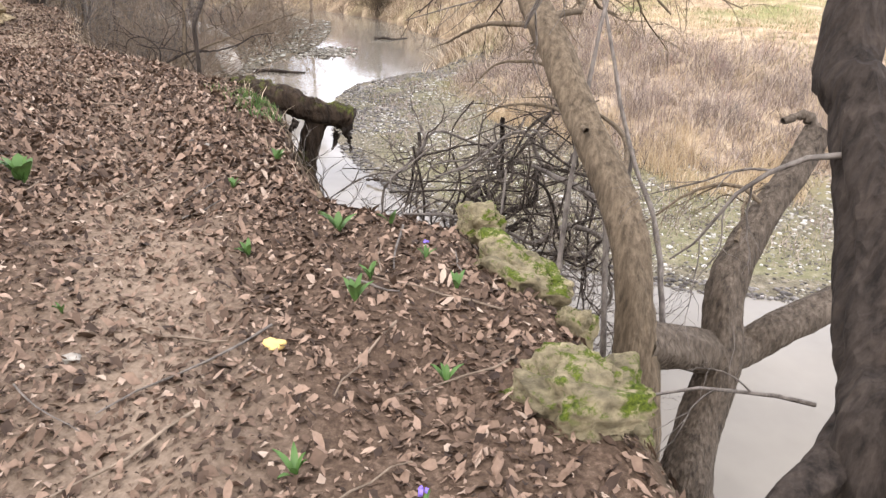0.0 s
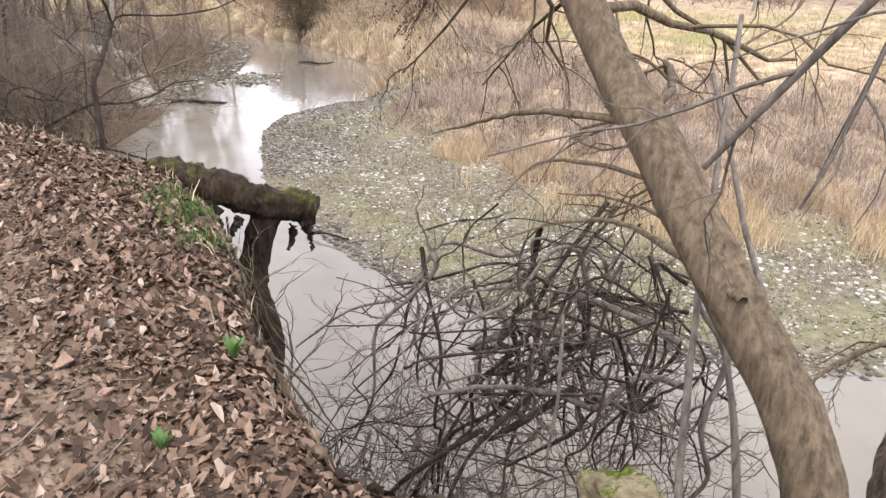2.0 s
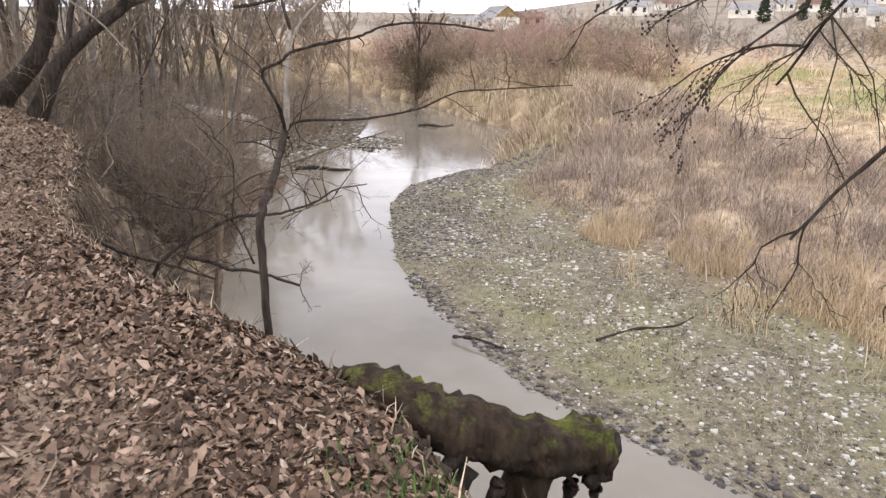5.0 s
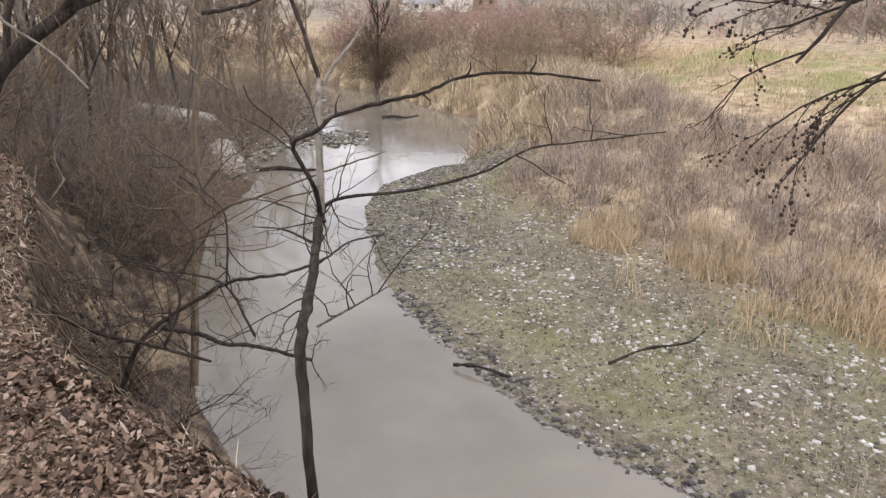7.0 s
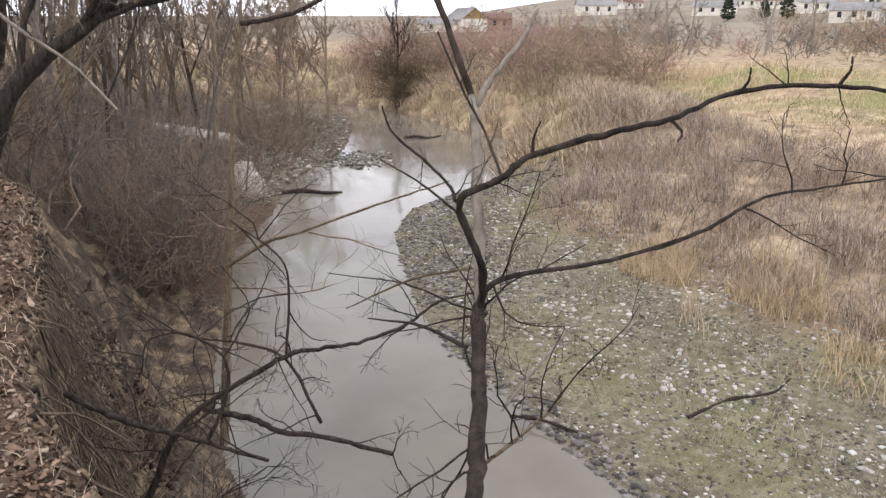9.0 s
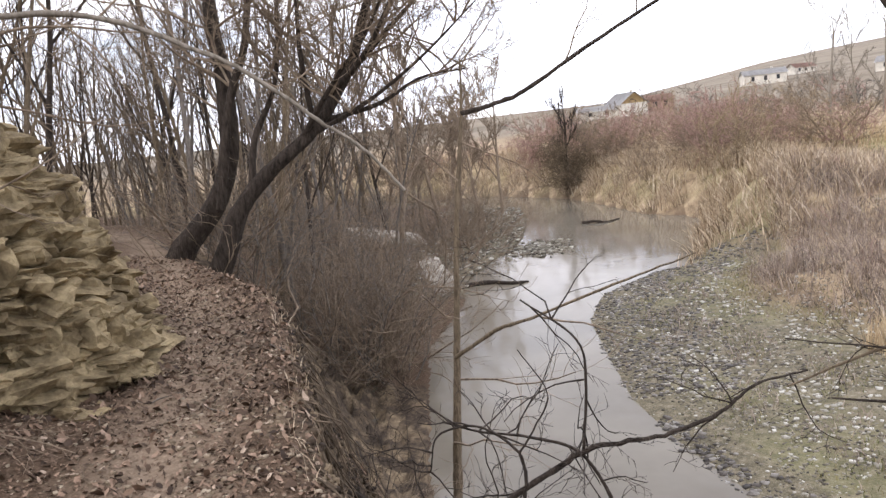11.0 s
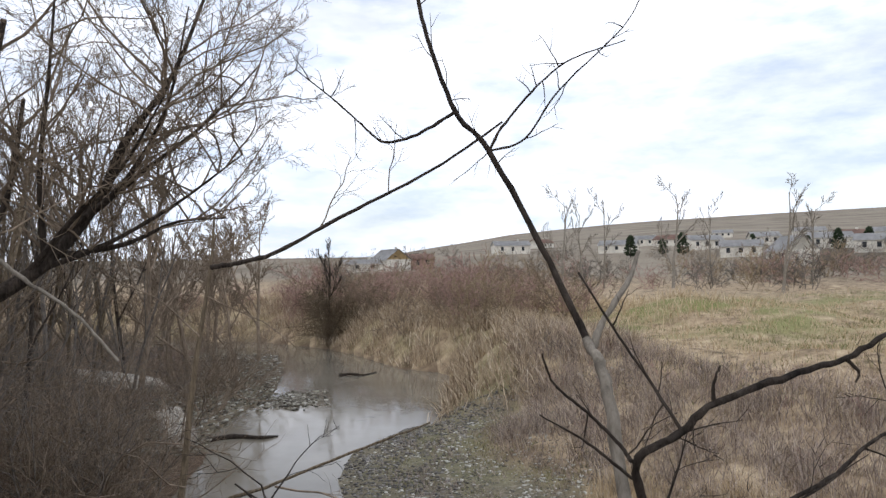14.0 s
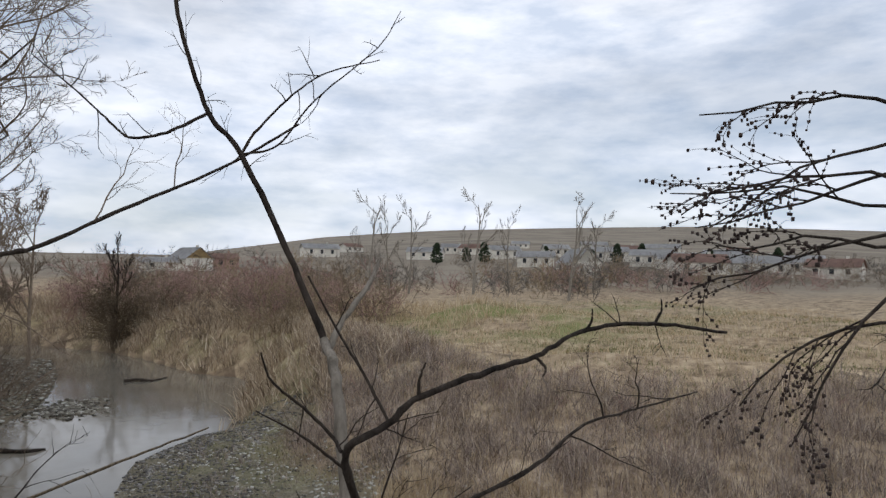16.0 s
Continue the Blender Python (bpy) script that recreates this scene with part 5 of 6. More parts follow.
def village_house(label, at, turn, w, d, tall, pitch, wall_mat, roof_mat, gable_mat, windows=3):
    home = thing("village_house", label, "house", "village on the hillside")
    bm = bmesh.new()
    box(bm, -w / 2, w / 2, -d / 2, d / 2, -2.5, tall)
    part("wall", bm, wall_mat, home)
    for s in (-1, 1):
        bm = bmesh.new()
        q = [bm.verts.new((s * w / 2 * 0.99, y * d / 2 * 0.99, tall)) for y in (-1, 1)] + [bm.verts.new((s * w / 2 * 0.99, 0, tall + pitch))]
        face = bm.faces.new(q)
        bmesh.ops.solidify(bm, geom=[face], thickness=0.1)
        part("gable", bm, gable_mat, home)
    for s in (-1, 1):
        bm = bmesh.new()
        low, high = tall - 0.25, tall + pitch + 0.12
        v = [bm.verts.new((x, y, z)) for x, y, z in ((-w / 2 - 0.4, s * (d / 2 + 0.45), low), (w / 2 + 0.4, s * (d / 2 + 0.45), low), (w / 2 + 0.4, 0, high), (-w / 2 - 0.4, 0, high))]
        face = bm.faces.new(v)
        bmesh.ops.solidify(bm, geom=[face], thickness=0.14)
        roof = part("roof", bm, roof_mat, home)
    for k in range(windows):
        x = -w / 2 + w * (k + 0.7) / (windows + 0.4)
        bm = bmesh.new()
        box(bm, x - 0.5, x + 0.5, -d / 2 - 0.06, -d / 2 + 0.05, tall * 0.35, tall * 0.8)
        part("window", bm, WINDOW_DARK, home)
    bm = bmesh.new()
    box(bm, w / 5, w / 5 + 0.6, 0.4, 1.0, tall + pitch * 0.4, tall + pitch + 0.7)
    part("chimney", bm, wall_mat, roof)
    home.matrix_world = pose(*at, 0, 0, turn)


def by_bearing(bearing, distance):
    """A place on the hillside at a compass bearing from the lookout on the bank."""
    x, y = -3.7 + distance * math.sin(radians(bearing)), 7.8 + distance * math.cos(radians(bearing))
    return x, y, float(height(x, y))


village_house("unfinished house with a yellow boarded gable and pale roof", by_bearing(3.2, 200), -62, 9, 8, 3.0, 2.8, PLASTER, ROOF_GREY, GABLE, 2)
village_house("long low pale outbuilding below the gabled house", by_bearing(0.9, 196), 20, 11, 5, 2.2, 1.0, PLASTER, ROOF_GREY, PLASTER, 2)
village_house("half-built brown house without plaster", by_bearing(5.6, 205), 10, 7, 6, 3.0, 1.2, ROOF_RED, ROOF_RED, ROOF_RED, 2)
homes = [(13.0, 290, 15, 0), (15.5, 320, 40, 1), (21.5, 300, -10, 0), (23.8, 260, 8, 0), (25.5, 270, -30, 1), (27.8, 300, 20, 0), (30.4, 250, 0, 0), (32.0, 235, 15, 0), (33.8, 180, -70, 2), (36.2, 200, 10, 0), (37.6, 215, 30, 1), (39.4, 190, -8, 0), (41.2, 165, 12, 0), (42.8, 175, 25, 1), (44.8, 180, -15, 0), (47.0, 170, 20, 0), (49.5, 185, 5, 0), (52.0, 175, -12, 1), (29.2, 330, 0, 0), (35.0, 300, 12, 0), (40.2, 290, -5, 0), (45.9, 270, 10, 1)]
for bearing, distance, turn, kind in homes:
    distance = distance * rng.uniform(0.85, 1.3)
    w = rng.uniform(9, 14)
    name = ("white-walled village house with a grey roof", "village house with a faded red roof", "white gabled house with a pale bluish roof")[kind]
    village_house(name, by_bearing(bearing, distance), -bearing + turn, w, rng.uniform(6, 8), rng.uniform(2.6, 3.4), (1.6, 1.8, 3.2)[kind], PLASTER, (ROOF_GREY, ROOF_RED, ROOF_GREY)[kind], PLASTER, 3)

EVERGREEN = varied("dark_evergreen", [(0, (0.012, 0.02, 0.01)), (0.7, (0.03, 0.045, 0.02)), (1, (0.05, 0.065, 0.03))], 0.7)


def evergreen_kind(tall):
    tree = thing("evergreen_tree", "dark evergreen tree among the houses", "tree", "evergreens in the village")
    link("trunk", tube_mesh("trunk", [(np.array([(0, 0, -0.5), (0, 0, tall * 0.5), (0, 0, tall)]), np.array([0.2, 0.14, 0.03]))], 8, BARK_DARK), tree)
    pts = []
    for _ in range(420):
        z = rng.uniform(0.08, 1.0)
        r = tall * 0.34 * math.sqrt(max(0.02, 1 - z)) * min(1, 0.4 + 3 * z) * math.sqrt(rng.uniform(0.3, 1)) * rng.uniform(0.8, 1.15)
        a = rng.uniform(0, 6.28)
        pts.append((r * math.cos(a), r * math.sin(a), z * tall))
    tagged(link("crown", lumps(pts, 0.25, 0.5, EVERGREEN, 0.6), tree), kind="stuff")
    return tree


greens = [by_bearing(b, d)[:2] for b, d in ((24.9, 240), (26.3, 235), (34.9, 215), (36.8, 230), (31.2, 260), (38.6, 225), (46.2, 200), (22.4, 230), (43.6, 210), (48.2, 205))]
scatter([evergreen_kind(6.0), evergreen_kind(7.5)], greens, 0.8, 1.15)
scatter([shrub_kind("garden_shrub", 4, 3.0, m, 5, "leafless shrub between the village gardens", group="garden shrubs", thin=0.02) for m in (TWIG, TWIG_GREY)], [by_bearing(rng.uniform(-8, 56), rng.uniform(125, 250))[:2] for _ in range(120)], 1.0, 2.2)

# ---------------------------------------------------------------- ground cover


def blades(places, low, high, width, material, lean=0.3, name="blades", tilt=(0, 0)):
    """Bent flat blades, two quads each, in one mesh."""
    p = np.asarray(places, float)
    n = len(p)
    a = rng.uniform(0, 6.28, n)
    h = rng.uniform(low, high, n)
    b = rng.uniform(0, 6.28, n)
    k = lean * h * rng.uniform(0.1, 1.2, n)
    bend = np.stack([k * np.cos(b) + tilt[0] * h, k * np.sin(b) + tilt[1] * h], -1)
    w = (width * rng.uniform(0.6, 1.4, n))[:, None] * np.stack([np.cos(a), np.sin(a)], -1)
    v = np.zeros((n, 6, 3))
    for row, (s, taper) in enumerate(((0.0, 1.0), (0.55, 0.85), (1.0, 0.25))):
        mid = p[:, :2] + bend * s ** 1.6
        v[:, 2 * row, :2], v[:, 2 * row + 1, :2] = mid - w * taper, mid + w * taper
        v[:, 2 * row, 2] = v[:, 2 * row + 1, 2] = p[:, 2] + h * s - 0.03 * (s == 0)
    f = np.array([[0, 1, 3, 2], [2, 3, 5, 4]])[None] + 6 * np.arange(n)[:, None, None]
    return mesh_from(name, v.reshape(-1, 3), f.reshape(-1, 4), material)


def spread_over(n, x0, x1, y0, y1, weight):
    """n places on the ground in a rectangle, thinned by a weight between 0 and 1."""
    out = []
    have = 0
    for _ in range(40):
        x, y = rng.uniform(x0, x1, 4 * n), rng.uniform(y0, y1, 4 * n)
        keep = rng.random(4 * n) < weight(x, y)
        z = height(x[keep], y[keep])
        out.append(np.stack([x[keep], y[keep], z], -1))
        have += keep.sum()
        if have >= n:
            break
    return np.concatenate(out)[:n]


def far_side(x, y):
    return np.maximum(-signed(FAR_SHORE, x, y), 0)


def stuff(name, me, label, category):
    return tagged(link(name, me), label, category, kind="stuff")


def weeds_where(x, y):
    r = far_side(x, y)
    r = r * (1 + 1.1 * ease(24, 40, y))
    patch = np.clip(0.5 + 0.9 * bumps(x, y, 1.1, 4) + 0.5 * bumps(x, y, 0.35, 7), 0, 1)
    return ease(6, 8.5, r) * (1 - ease(15, 21, r)) * (0.12 + 0.88 * patch) * (1 - ease(45, 50, y)) * (1 - 0.85 * np.exp(-((x - 17) / 6) ** 2 - ((y - 31) / 4) ** 2))


stuff("dry_weeds", blades(spread_over(34000, -4, 26, 14, 48, weeds_where), 0.1, 0.6, 0.008, STRAW_PURPLE, 1.7, "dry_weeds"), "thicket of dead brown weed stalks", "weeds")
stuff("dry_weeds", blades(spread_over(15000, -4, 26, 14, 48, lambda x, y: weeds_where(x, y) * (bumps(x, y, 0.6, 5) > -0.3)), 0.35, 0.95, 0.006, STRAW_PURPLE, 0.4, "dry_weeds"), "upright brown stalks of last year's weeds", "weeds")
stuff("dry_weeds", blades(spread_over(9000, -4, 26, 14, 48, weeds_where), 0.2, 0.8, 0.007, STRAW, 1.6, "dry_weeds"), "pale bent dead stalks among the weeds", "weeds")
stuff("golden_grass", blades(spread_over(9000, 0, 14, 15, 26, lambda x, y: ease(4.5, 6.5, far_side(x, y)) * (1 - ease(8, 10, far_side(x, y))) * (bumps(x, y, 1.2, 6) > 0.0)), 0.15, 0.6, 0.008, STRAW_GOLD, 0.6, "golden_grass"), "tufts of golden dry grass", "grass")


def far_bank_where(x, y):
    d = -signed(FAR_SHORE, x, y)
    return (d > 0.1) * (1 - ease(7, 14, d)) * ease(35, 40, y) * (x < 9) * (0.15 + 0.85 * (bumps(x, y, 1.5, 2) + 0.5 * bumps(x, y, 0.5, 1) > -0.1))


stuff("bank_reeds", blades(spread_over(32000, -40, 12, 35, 92, far_bank_where), 0.25, 1.0, 0.02, STRAW, 0.9, "bank_reeds", (-0.1, -0.15)), "dry straw-coloured reeds on the far bank", "reeds")
stuff("bank_reeds", blades(spread_over(9000, -30, 20, 46, 95, lambda x, y: (-signed(FAR_SHORE, x, y) > 3) * (1 - ease(20, 40, -signed(FAR_SHORE, x, y)))), 0.3, 1.0, 0.02, STRAW_GOLD, 0.8, "bank_reeds"), "golden dry reeds behind the bank", "reeds")
mound = lambda x, y: ease(12, 17, far_side(x, y) * (1 + 1.1 * ease(24, 40, y))) * (1 - ease(40, 75, y))
stuff("meadow_grass", blades(spread_over(20000, 2, 40, 18, 75, lambda x, y: mound(x, y) * (bumps(x, y, 4.0, 3) > -0.2)), 0.06, 0.22, 0.012, MEADOW_GREEN, 0.9, "meadow_grass"), "short yellow-green meadow grass", "grass")
stuff("hay_grass", blades(spread_over(20000, 0, 45, 16, 80, lambda x, y: mound(x, y) * (bumps(x, y, 4.0, 3) < 0.5)), 0.08, 0.4, 0.012, STRAW_GOLD, 1.1, "hay_grass"), "flattened dry grass on the meadow", "grass")
stuff("gravel_weeds", blades(spread_over(7000, -5, 16, 11, 36, lambda x, y: ease(0.6, 2, far_side(x, y)) * (1 - ease(7, 9, far_side(x, y))) * (bumps(x, y, 1.1, 8) > 0.15)), 0.03, 0.12, 0.008, MEADOW_GREEN, 0.9, "gravel_weeds"), "low green weeds between the stones", "weeds")

stones = spread_over(20000, -5, 15, 11, 38, lambda x, y: ease(0.02, 0.4, far_side(x, y)) * (1 - ease(6.5, 9, far_side(x, y))) * (0.25 + 0.75 * (bumps(x, y, 0.9, 2) > -0.4)) * (1 - 0.6 * ease(24, 34, y)))
stuff("gravel", lumps(stones, 0.012, 0.05, PEBBLE, 1.0, 0.5), "pale pebbles strewn over the gravel flat", "gravel")
stuff("gravel", lumps(stones[rng.permutation(len(stones))[:7000]] + np.array([0.05, 0.03, 0.0]), 0.01, 0.035, PEBBLE_DARK, 1.0, 0.5), "small dark stones among the pale pebbles", "gravel")
large = spread_over(1600, -4, 15, 12, 36, lambda x, y: ease(0.5, 2, far_side(x, y)) * (1 - ease(6, 8.5, far_side(x, y))) * (bumps(x, y, 1.3, 2) > -0.1))
stuff("gravel", lumps(large, 0.035, 0.085, PEBBLE_PALE, 1.0, 0.5), "larger whitish stones on the gravel flat", "gravel")
stuff("gravel_weeds", blades(spread_over(9000, -5, 18, 12, 38, lambda x, y: ease(0.8, 2.5, far_side(x, y)) * (1 - ease(7, 9, far_side(x, y))) * (bumps(x, y, 0.8, 5) > 0.0)), 0.04, 0.26, 0.006, STRAW_PURPLE, 1.3, "gravel_weeds"), "short dead brown weeds among the stones", "weeds")
dark_stones = np.concatenate([spread_over(3000, -5, 3, 23, 38, lambda x, y: ease(0.0, 0.3, far_side(x, y)) * (1 - ease(1.5, 4.5, far_side(x, y))) * (bumps(x, y, 0.8, 5) > -0.5)), spread_over(1100, -5, 9, 10.5, 22, lambda x, y: ease(0.0, 0.1, far_side(x, y)) * (1 - ease(0.1, 0.9, far_side(x, y))))])
stuff("gravel", lumps(dark_stones, 0.02, 0.09, PEBBLE_DARK, 1.0, 0.5), "dark wet stones along the waterline", "gravel")
bar_stones = spread_over(3500, -16, -7, 33, 62, lambda x, y: (signed(NEAR_SHORE, x, y) > 0) * (signed(NEAR_SHORE, x, y) < 5) * 1.0)
islet = np.stack([rng.normal(-6.7, 0.65, 500), rng.normal(43.0, 1.0, 500), np.full(500, WATER_Z + 0.02)], -1)
stuff("gravel", lumps(np.concatenate([bar_stones, islet]), 0.05, 0.17, PEBBLE, 1.0, 0.45), "pale stones of the river bars", "gravel")


def leaf_litter(places, low, high, name):
    p = np.asarray(places, float)
    n = len(p)
    flat = np.array([(0, -0.55), (-0.2, -0.2), (-0.3, 0.12), (0, 0.6), (0.3, 0.12), (0.2, -0.2), (0, -0.15), (0, 0.2)])
    tris = np.array([(0, 6, 1), (1, 6, 2), (6, 7, 2), (2, 7, 3), (3, 7, 4), (4, 7, 5), (7, 6, 5), (5, 6, 0)])
    size = (low + (high - low) * rng.random(n) ** 1.6)[:, None]
    u = np.repeat(flat[None], n, 0) * rng.uniform(0.7, 1.3, (n, 8, 2))
    curl = rng.uniform(-0.3, 0.9, (n, 1))
    z = curl * np.abs(u[..., 0]) * 1.1 + rng.uniform(-0.2, 0.35, (n, 1)) * u[..., 1] ** 2 + rng.normal(0, 0.09, (n, 8))
    v = np.concatenate([u, z[..., None]], -1) * size[:, None]
    a, t1, t2 = rng.uniform(0, 6.28, n), rng.normal(0, 0.45, n), rng.normal(0, 0.45, n)
    x, y = v[..., 0] * np.cos(a)[:, None] - v[..., 1] * np.sin(a)[:, None], v[..., 0] * np.sin(a)[:, None] + v[..., 1] * np.cos(a)[:, None]
    zz = v[..., 2] + x * t1[:, None] + y * t2[:, None]
    zz = zz - zz.min(1, keepdims=True) * 0.6 + 0.004
    eps = 0.06
    sx = (height(p[:, 0] + eps, p[:, 1]) - height(p[:, 0] - eps, p[:, 1])) / (2 * eps)
    sy = (height(p[:, 0], p[:, 1] + eps) - height(p[:, 0], p[:, 1] - eps)) / (2 * eps)
    zz = zz + np.clip(sx, -2, 2)[:, None] * x + np.clip(sy, -2, 2)[:, None] * y
    v = np.stack([x, y, zz], -1) + p[:, None]
    f = tris[None] + 8 * np.arange(n)[:, None, None]
    return smooth(mesh_from(name, v.reshape(-1, 3), f.reshape(-1, 3), LEAF))


def litter_where(x, y):
    dp, de = signed(PATH, x, y), signed(EDGE, x, y)
    bare = np.exp(-(dp / 0.42) ** 2)
    patch = 0.75 + 0.35 * bumps(x, y, 0.7, 3)
    return (de > 0.03) * (1 - 0.5 * bare * (1 - 0.65 * ease(8, 11, y))) * patch


stuff("leaf_litter", leaf_litter(spread_over(58000, -6.5, 1.2, 0.4, 10.5, litter_where), 0.014, 0.06, "leaf_litter"), "dead brown leaves carpeting the bank", "leaf litter")
stuff("leaf_litter", leaf_litter(spread_over(24000, -14, -2, 8.5, 21, litter_where), 0.022, 0.075, "leaf_litter"), "dead brown leaves along the path", "leaf litter")
stuff("leaf_litter", leaf_litter(spread_over(20000, -5.5, -0.3, 3.8, 10.0, litter_where), 0.02, 0.07, "leaf_litter"), "dark matted leaves beside the path", "leaf litter")
stuff("leaf_litter", leaf_litter(spread_over(3500, -11, 1.5, 1, 20, lambda x, y: (signed(EDGE, x, y) < 0) * (signed(EDGE, x, y) > -1.2) * 0.8), 0.03, 0.08, "leaf_litter"), "dead leaves caught on the cut bank", "leaf litter")
crumbs = spread_over(30000, -6, 1.0, 0.4, 12, lambda x, y: (signed(EDGE, x, y) > 0) * (0.25 + 0.75 * np.exp(-(signed(PATH, x, y) / 0.7) ** 2)))
stuff("leaf_crumbs", leaf_litter(crumbs, 0.01, 0.032, "leaf_crumbs"), "trodden leaf fragments on the path", "leaf litter")

crumbs = spread_over(26000, -13, -3, 7.5, 18, lambda x, y: (signed(EDGE, x, y) > 0) * (signed(PATH, x, y) < 2.2))
stuff("leaf_crumbs", leaf_litter(crumbs, 0.01, 0.036, "leaf_crumbs"), "trodden leaf fragments below the outcrop", "leaf litter")


def fallen_sticks(n, x0, x1, y0, y1, low, high, label):
    for x, y, _ in spread_over(n, x0, x1, y0, y1, lambda x, y: (signed(EDGE, x, y) > 0.05) * 1.0):
        a, length = rng.uniform(0, 6.28), rng.uniform(low, high)
        s = np.linspace(-0.5, 0.5, 6)
        px, py = x + length * s * math.cos(a) + rng.normal(0, 0.008, 6), y + length * s * math.sin(a) + rng.normal(0, 0.008, 6)
        pts = np.stack([px, py, height(px, py) + 0.018], -1)
        r = rng.uniform(0.003, 0.009)
        tagged(link("fallen_stick", tube_mesh("fallen_stick", [(pts, r * np.linspace(1, 0.5, 6))], 5, TWIG_GREY if rng.random() < 0.6 else TWIG)), label, "stick", "fallen sticks")


fallen_sticks(46, -3.6, 0.9, 0.9, 8, 0.15, 0.7, "thin dry stick lying in the leaf litter")
fallen_sticks(14, -8, -3.5, 8.5, 14, 0.2, 0.6, "thin dry stick lying beside the path")


def sprout(x, y, n, tall, label, width=0.02, flower=False):
    z = float(height(x, y))
    ob = thing("green_sprout", label, "plant", "spring sprouts", at=(x, y, z))
    for k in range(n):
        a = rng.uniform(0, 6.28)
        s = np.linspace(0, 1, 6)
        out = tall * rng.uniform(0.25, 0.7)
        mid = np.stack([out * s ** 1.5 * math.cos(a), out * s ** 1.5 * math.sin(a), tall * rng.uniform(0.7, 1.1) * (s - 0.25 * s ** 3)], -1)
        side = np.array([-math.sin(a), math.cos(a), 0.0])
        w = width * np.array([0.35, 0.8, 1.0, 0.95, 0.6, 0.05])
        v = np.concatenate([mid - side * w[:, None] + [0, 0, 0.004], mid - [0, 0, 0.002], mid + side * w[:, None] + [0, 0, 0.004]])
        f = [(i + 6 * j, i + 1 + 6 * j, i + 7 + 6 * j, i + 6 + 6 * j) for i in range(5) for j in range(2)]
        link("leaf", smooth(mesh_from("leaf", v, np.array(f), GREEN)), ob)
    if flower:
        link("flower", lumps([(0.01 * math.cos(t), 0.01 * math.sin(t), tall) for t in (0, 2.1, 4.2)], 0.008, 0.012, VIOLET), ob, "small violet flower")


for x, y, n, tall, width in ((-0.53, 3.55, 6, 0.17, 0.022), (-0.34, 2.7, 7, 0.15, 0.016), (-0.4, 1.66, 6, 0.12, 0.012), (-2.55, 4.15, 8, 0.22, 0.045), (-0.94, 3.25, 6, 0.1, 0.014), (-0.25, 3.6, 5, 0.12, 0.014), (-0.3, 2.95, 5, 0.12, 0.014), (0.1, 2.9, 5, 0.1, 0.012), (-1.15, 4.9, 6, 0.14, 0.02), (-1.3, 4.3, 6, 0.1, 0.014), (0.05, 2.2, 5, 0.1, 0.012), (-1.55, 2.6, 4, 0.07, 0.01)):
    sprout(x, y, n, tall, "fresh green spring sprout among dead leaves", width)
sprout(-0.02, 1.55, 4, 0.07, "small violet flower among dead leaves", 0.008, True)
sprout(-0.05, 3.2, 5, 0.1, "violet-flowered sprout among dead leaves", 0.01, True)
tuft = np.concatenate([np.stack([rng.normal(cx, sx, n), rng.normal(cy, sy, n), np.zeros(n)], -1) for cx, cy, sx, sy, n in ((-1.8, 6.95, 0.12, 0.22, 330), (-1.55, 6.3, 0.08, 0.12, 110), (-2.05, 7.3, 0.14, 0.18, 120))])
tuft[:, 2] = height(tuft[:, 0], tuft[:, 1])
stuff("grass_tuft", blades(tuft, 0.03, 0.1, 0.004, GREEN, 0.6, "grass_tuft"), "bright green grass tuft at the bank edge", "grass")
edge_grass = spread_over(1000, -9, -0.6, 4.2, 18, lambda x, y: (np.abs(signed(EDGE, x, y) + 0.1) < 0.3) * 0.8)
stuff("edge_grass", blades(edge_grass, 0.03, 0.14, 0.004, STRAW, 1.2, "edge_grass"), "dry grass hanging over the bank edge", "grass")


def hanging_roots():
    n, s = 1500, np.linspace(0, 1, 6)
    y = rng.uniform(4.4, 17.5, n)
    x = np.interp(y, [p[1] for p in EDGE[8:20]], [p[0] for p in EDGE[8:20]]) + rng.uniform(-0.05, 0.3, n)
    y = y + rng.uniform(-0.2, 0.2, n)
    top = height(x, y) + 0.04
    drop = rng.uniform(0.4, 2.0, n)
    px = x[:, None] + rng.uniform(0.05, 0.5, (n, 1)) * s + rng.normal(0, 0.03, (n, 6))
    py = y[:, None] + rng.uniform(-0.35, 0.35, (n, 1)) * s + rng.normal(0, 0.03, (n, 6))
    pz = np.maximum(top[:, None] - drop[:, None] * s ** 1.3, height(px, py) + 0.02)
    radii = rng.uniform(0.003, 0.011, (n, 1)) * np.linspace(1, 0.3, 6)
    paths = [(np.stack([px[k], py[k], pz[k]], -1), radii[k]) for k in range(n)]
    stuff("hanging_roots", tube_mesh("hanging_roots", paths, 4, ROOT), "bare roots hanging down the eroded bank", "roots")


hanging_roots()
bank_sprays = [shrub_kind("bank_spray", 5, 1.2, m, 4, "thin leafless shoots sprouting from the cut bank", "shrub", "shoots on the cut bank", 0.6, 0.8) for m in (TWIG_GREY, TWIG, BARK_DARK)]
spots = [(-3.7, 10.6), (-4.3, 11.5), (-4.9, 12.6), (-5.7, 14.2), (-6.5, 16.4), (-2.6, 9.2), (-0.9, 5.0), (-0.75, 4.7), (-1.1, 5.6), (-1.35, 6.3), (-6.0, 13.8), (-7.4, 16.6)]
for _ in range(6):
    y = rng.uniform(12.0, 17.0)
    x = np.interp(y, [p[1] for p in EDGE[8:20]], [p[0] for p in EDGE[8:20]])
    spots.append((x + rng.uniform(0.1, 0.8), y))
scatter(bank_sprays, spots, 0.6, 1.25)

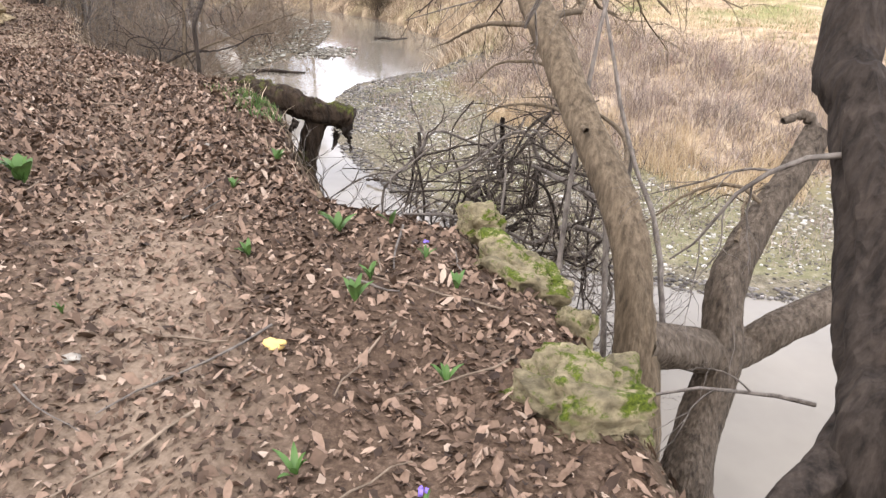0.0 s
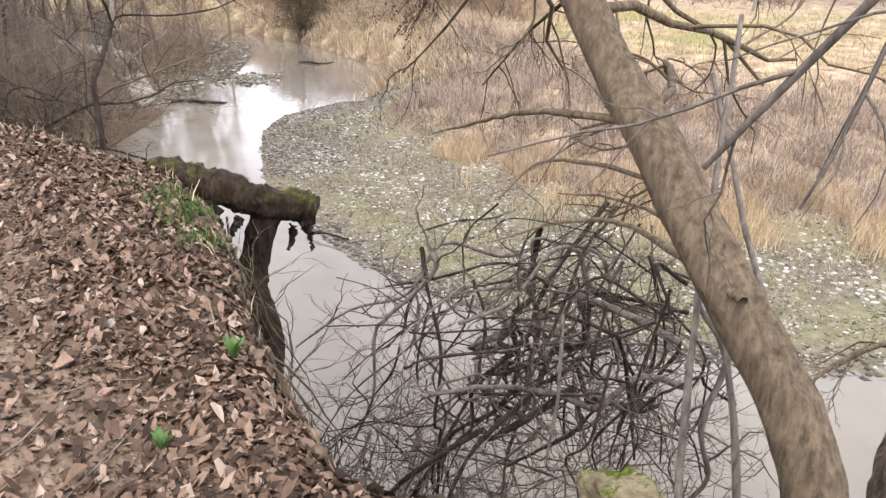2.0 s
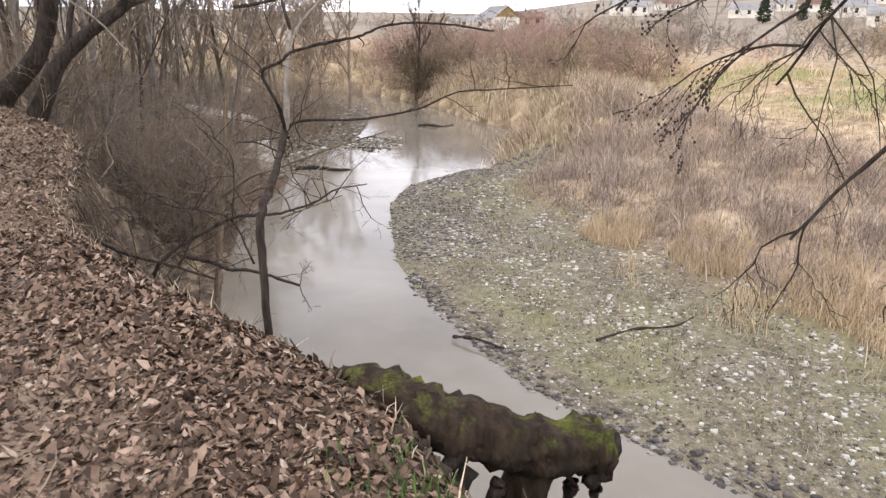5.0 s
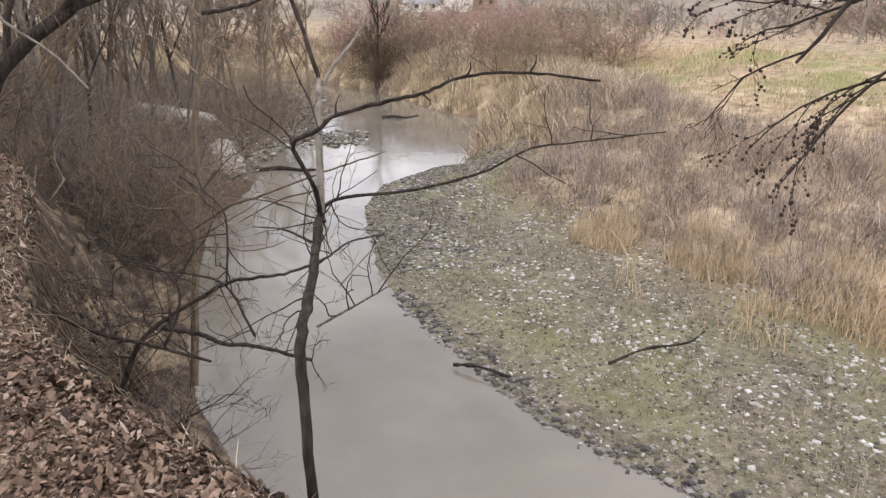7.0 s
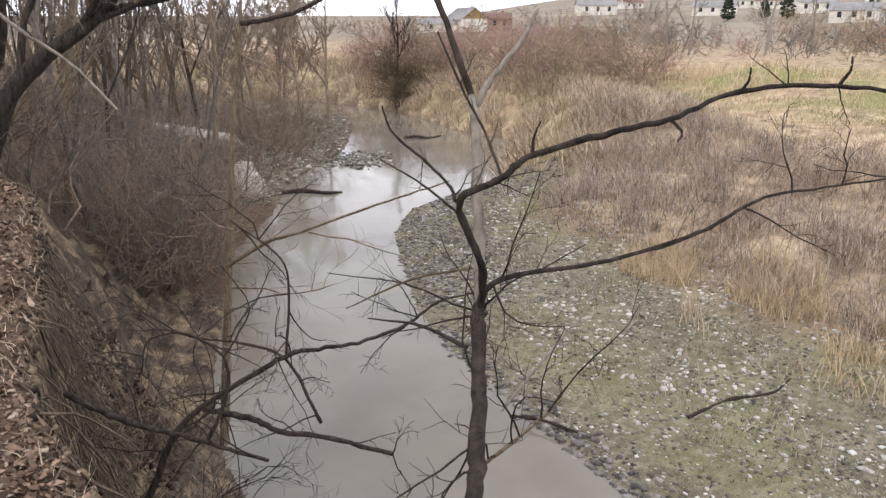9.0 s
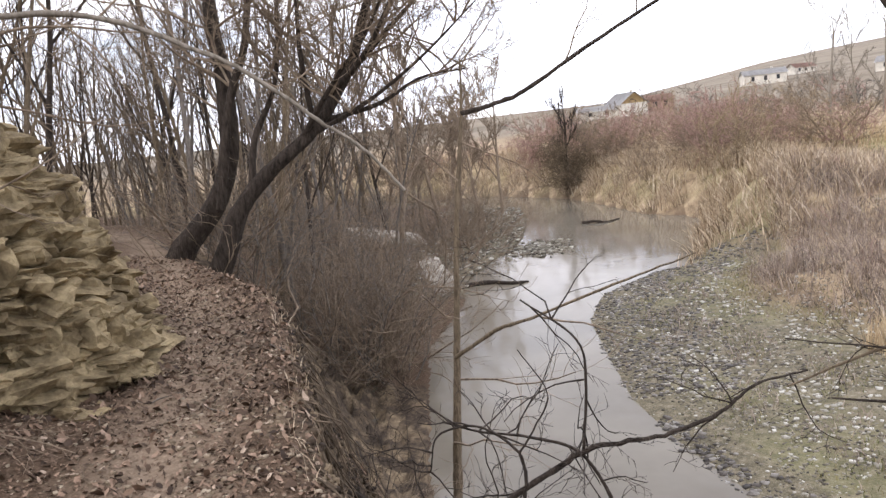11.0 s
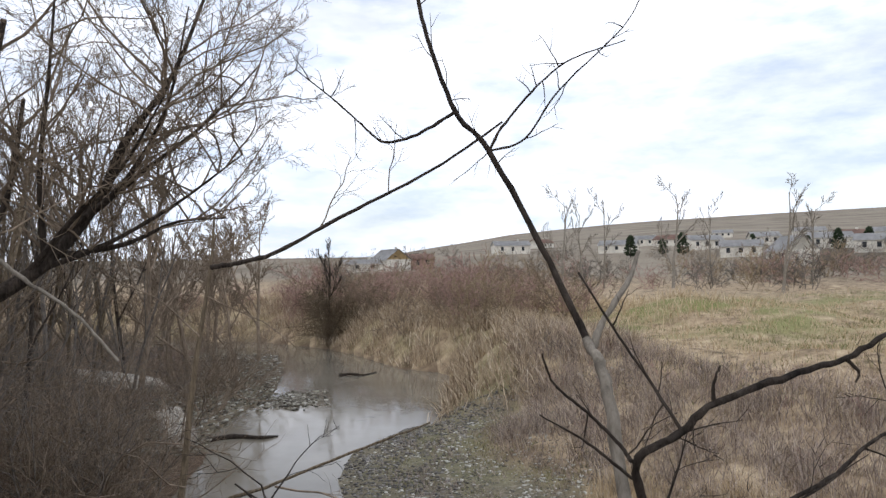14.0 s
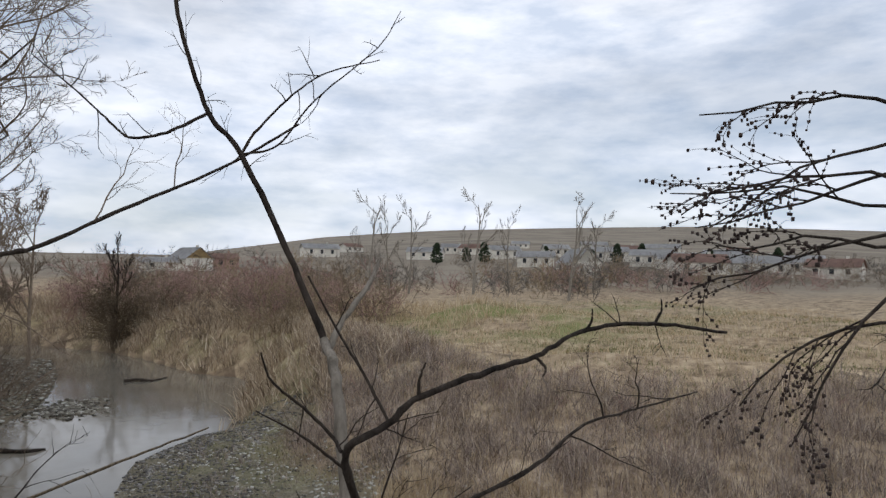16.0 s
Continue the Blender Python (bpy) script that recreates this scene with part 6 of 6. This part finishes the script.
scatter([shrub_kind("water_twigs", 5, 1.2, m, 5, "grey leafless shoots rising from the water's edge", "shrub", "shoots at the water's edge", 0.7, 0.7) for m in (TWIG_GREY, TWIG)], [(-0.9, 6.4), (-0.6, 6.8), (-0.4, 6.2), (-0.2, 7.2), (-0.95, 7.1), (0.15, 6.6), (0.5, 6.9), (-0.7, 7.6), (-0.3, 6.6)], 1.3, 2.1)

# the single bright leaf and small stones on the path
bm = bmesh.new()
blob(bm, (0.042, 0.026, 0.006), 71, 0.6, 3)
bmesh.ops.transform(bm, matrix=pose(-0.6, 2.31, float(height(-0.6, 2.31)) + 0.03, 25, 10, 30), verts=bm.verts)
me = bpy.data.meshes.new("yellow_leaf")
bm.to_mesh(me)
bm.free()
me.materials.append(YELLOW_LEAF)
tagged(new("yellow_leaf", me), "single bright yellow curled leaf on brown litter", "leaf")
for k, (x, y, s) in enumerate(((-1.55, 1.75, 0.035), (-1.35, 2.25, 0.03), (-0.65, 1.5, 0.02), (-1.75, 5.2, 0.03), (-1.9, 7.05, 0.04))):
    boulder("path_stone", "small pale stone bedded in the path", (x, y, float(height(x, y)) + 0.008), (s, s * 0.8, s * 0.5), 40 + k, ROCK_PALE, 30 * k, 0.4, "stones on the path")

TAN_CLOD = varied("tan_earth", [(0, (0.1, 0.075, 0.05)), (0.6, (0.25, 0.19, 0.13)), (1, (0.42, 0.35, 0.26))], 0.95, grain=25)
CLOD = varied("dark_earth", [(0, (0.022, 0.016, 0.012)), (0.6, (0.075, 0.053, 0.036)), (1, (0.2, 0.15, 0.095))], 0.95, grain=25)
clods = spread_over(7000, -10, 0.8, 3.8, 18, lambda x, y: (signed(EDGE, x, y) < 0.08) * (signed(EDGE, x, y) > -1.0) * 0.9)
stuff("earth_clods", lumps(spread_over(5000, -11, -3.2, 7.8, 17, lambda x, y: (signed(EDGE, x, y) > 0) * (signed(PATH, x, y) < 1.6) * (bumps(x, y, 0.5, 3) > -0.3)), 0.006, 0.03, TAN_CLOD, 1.0, 0.6), "loose crumbs of tan earth and stone on the path", "earth")
stuff("earth_clods", lumps(clods, 0.012, 0.05, CLOD, 1.0, 0.8), "crumbling clods of earth on the cut bank", "earth")
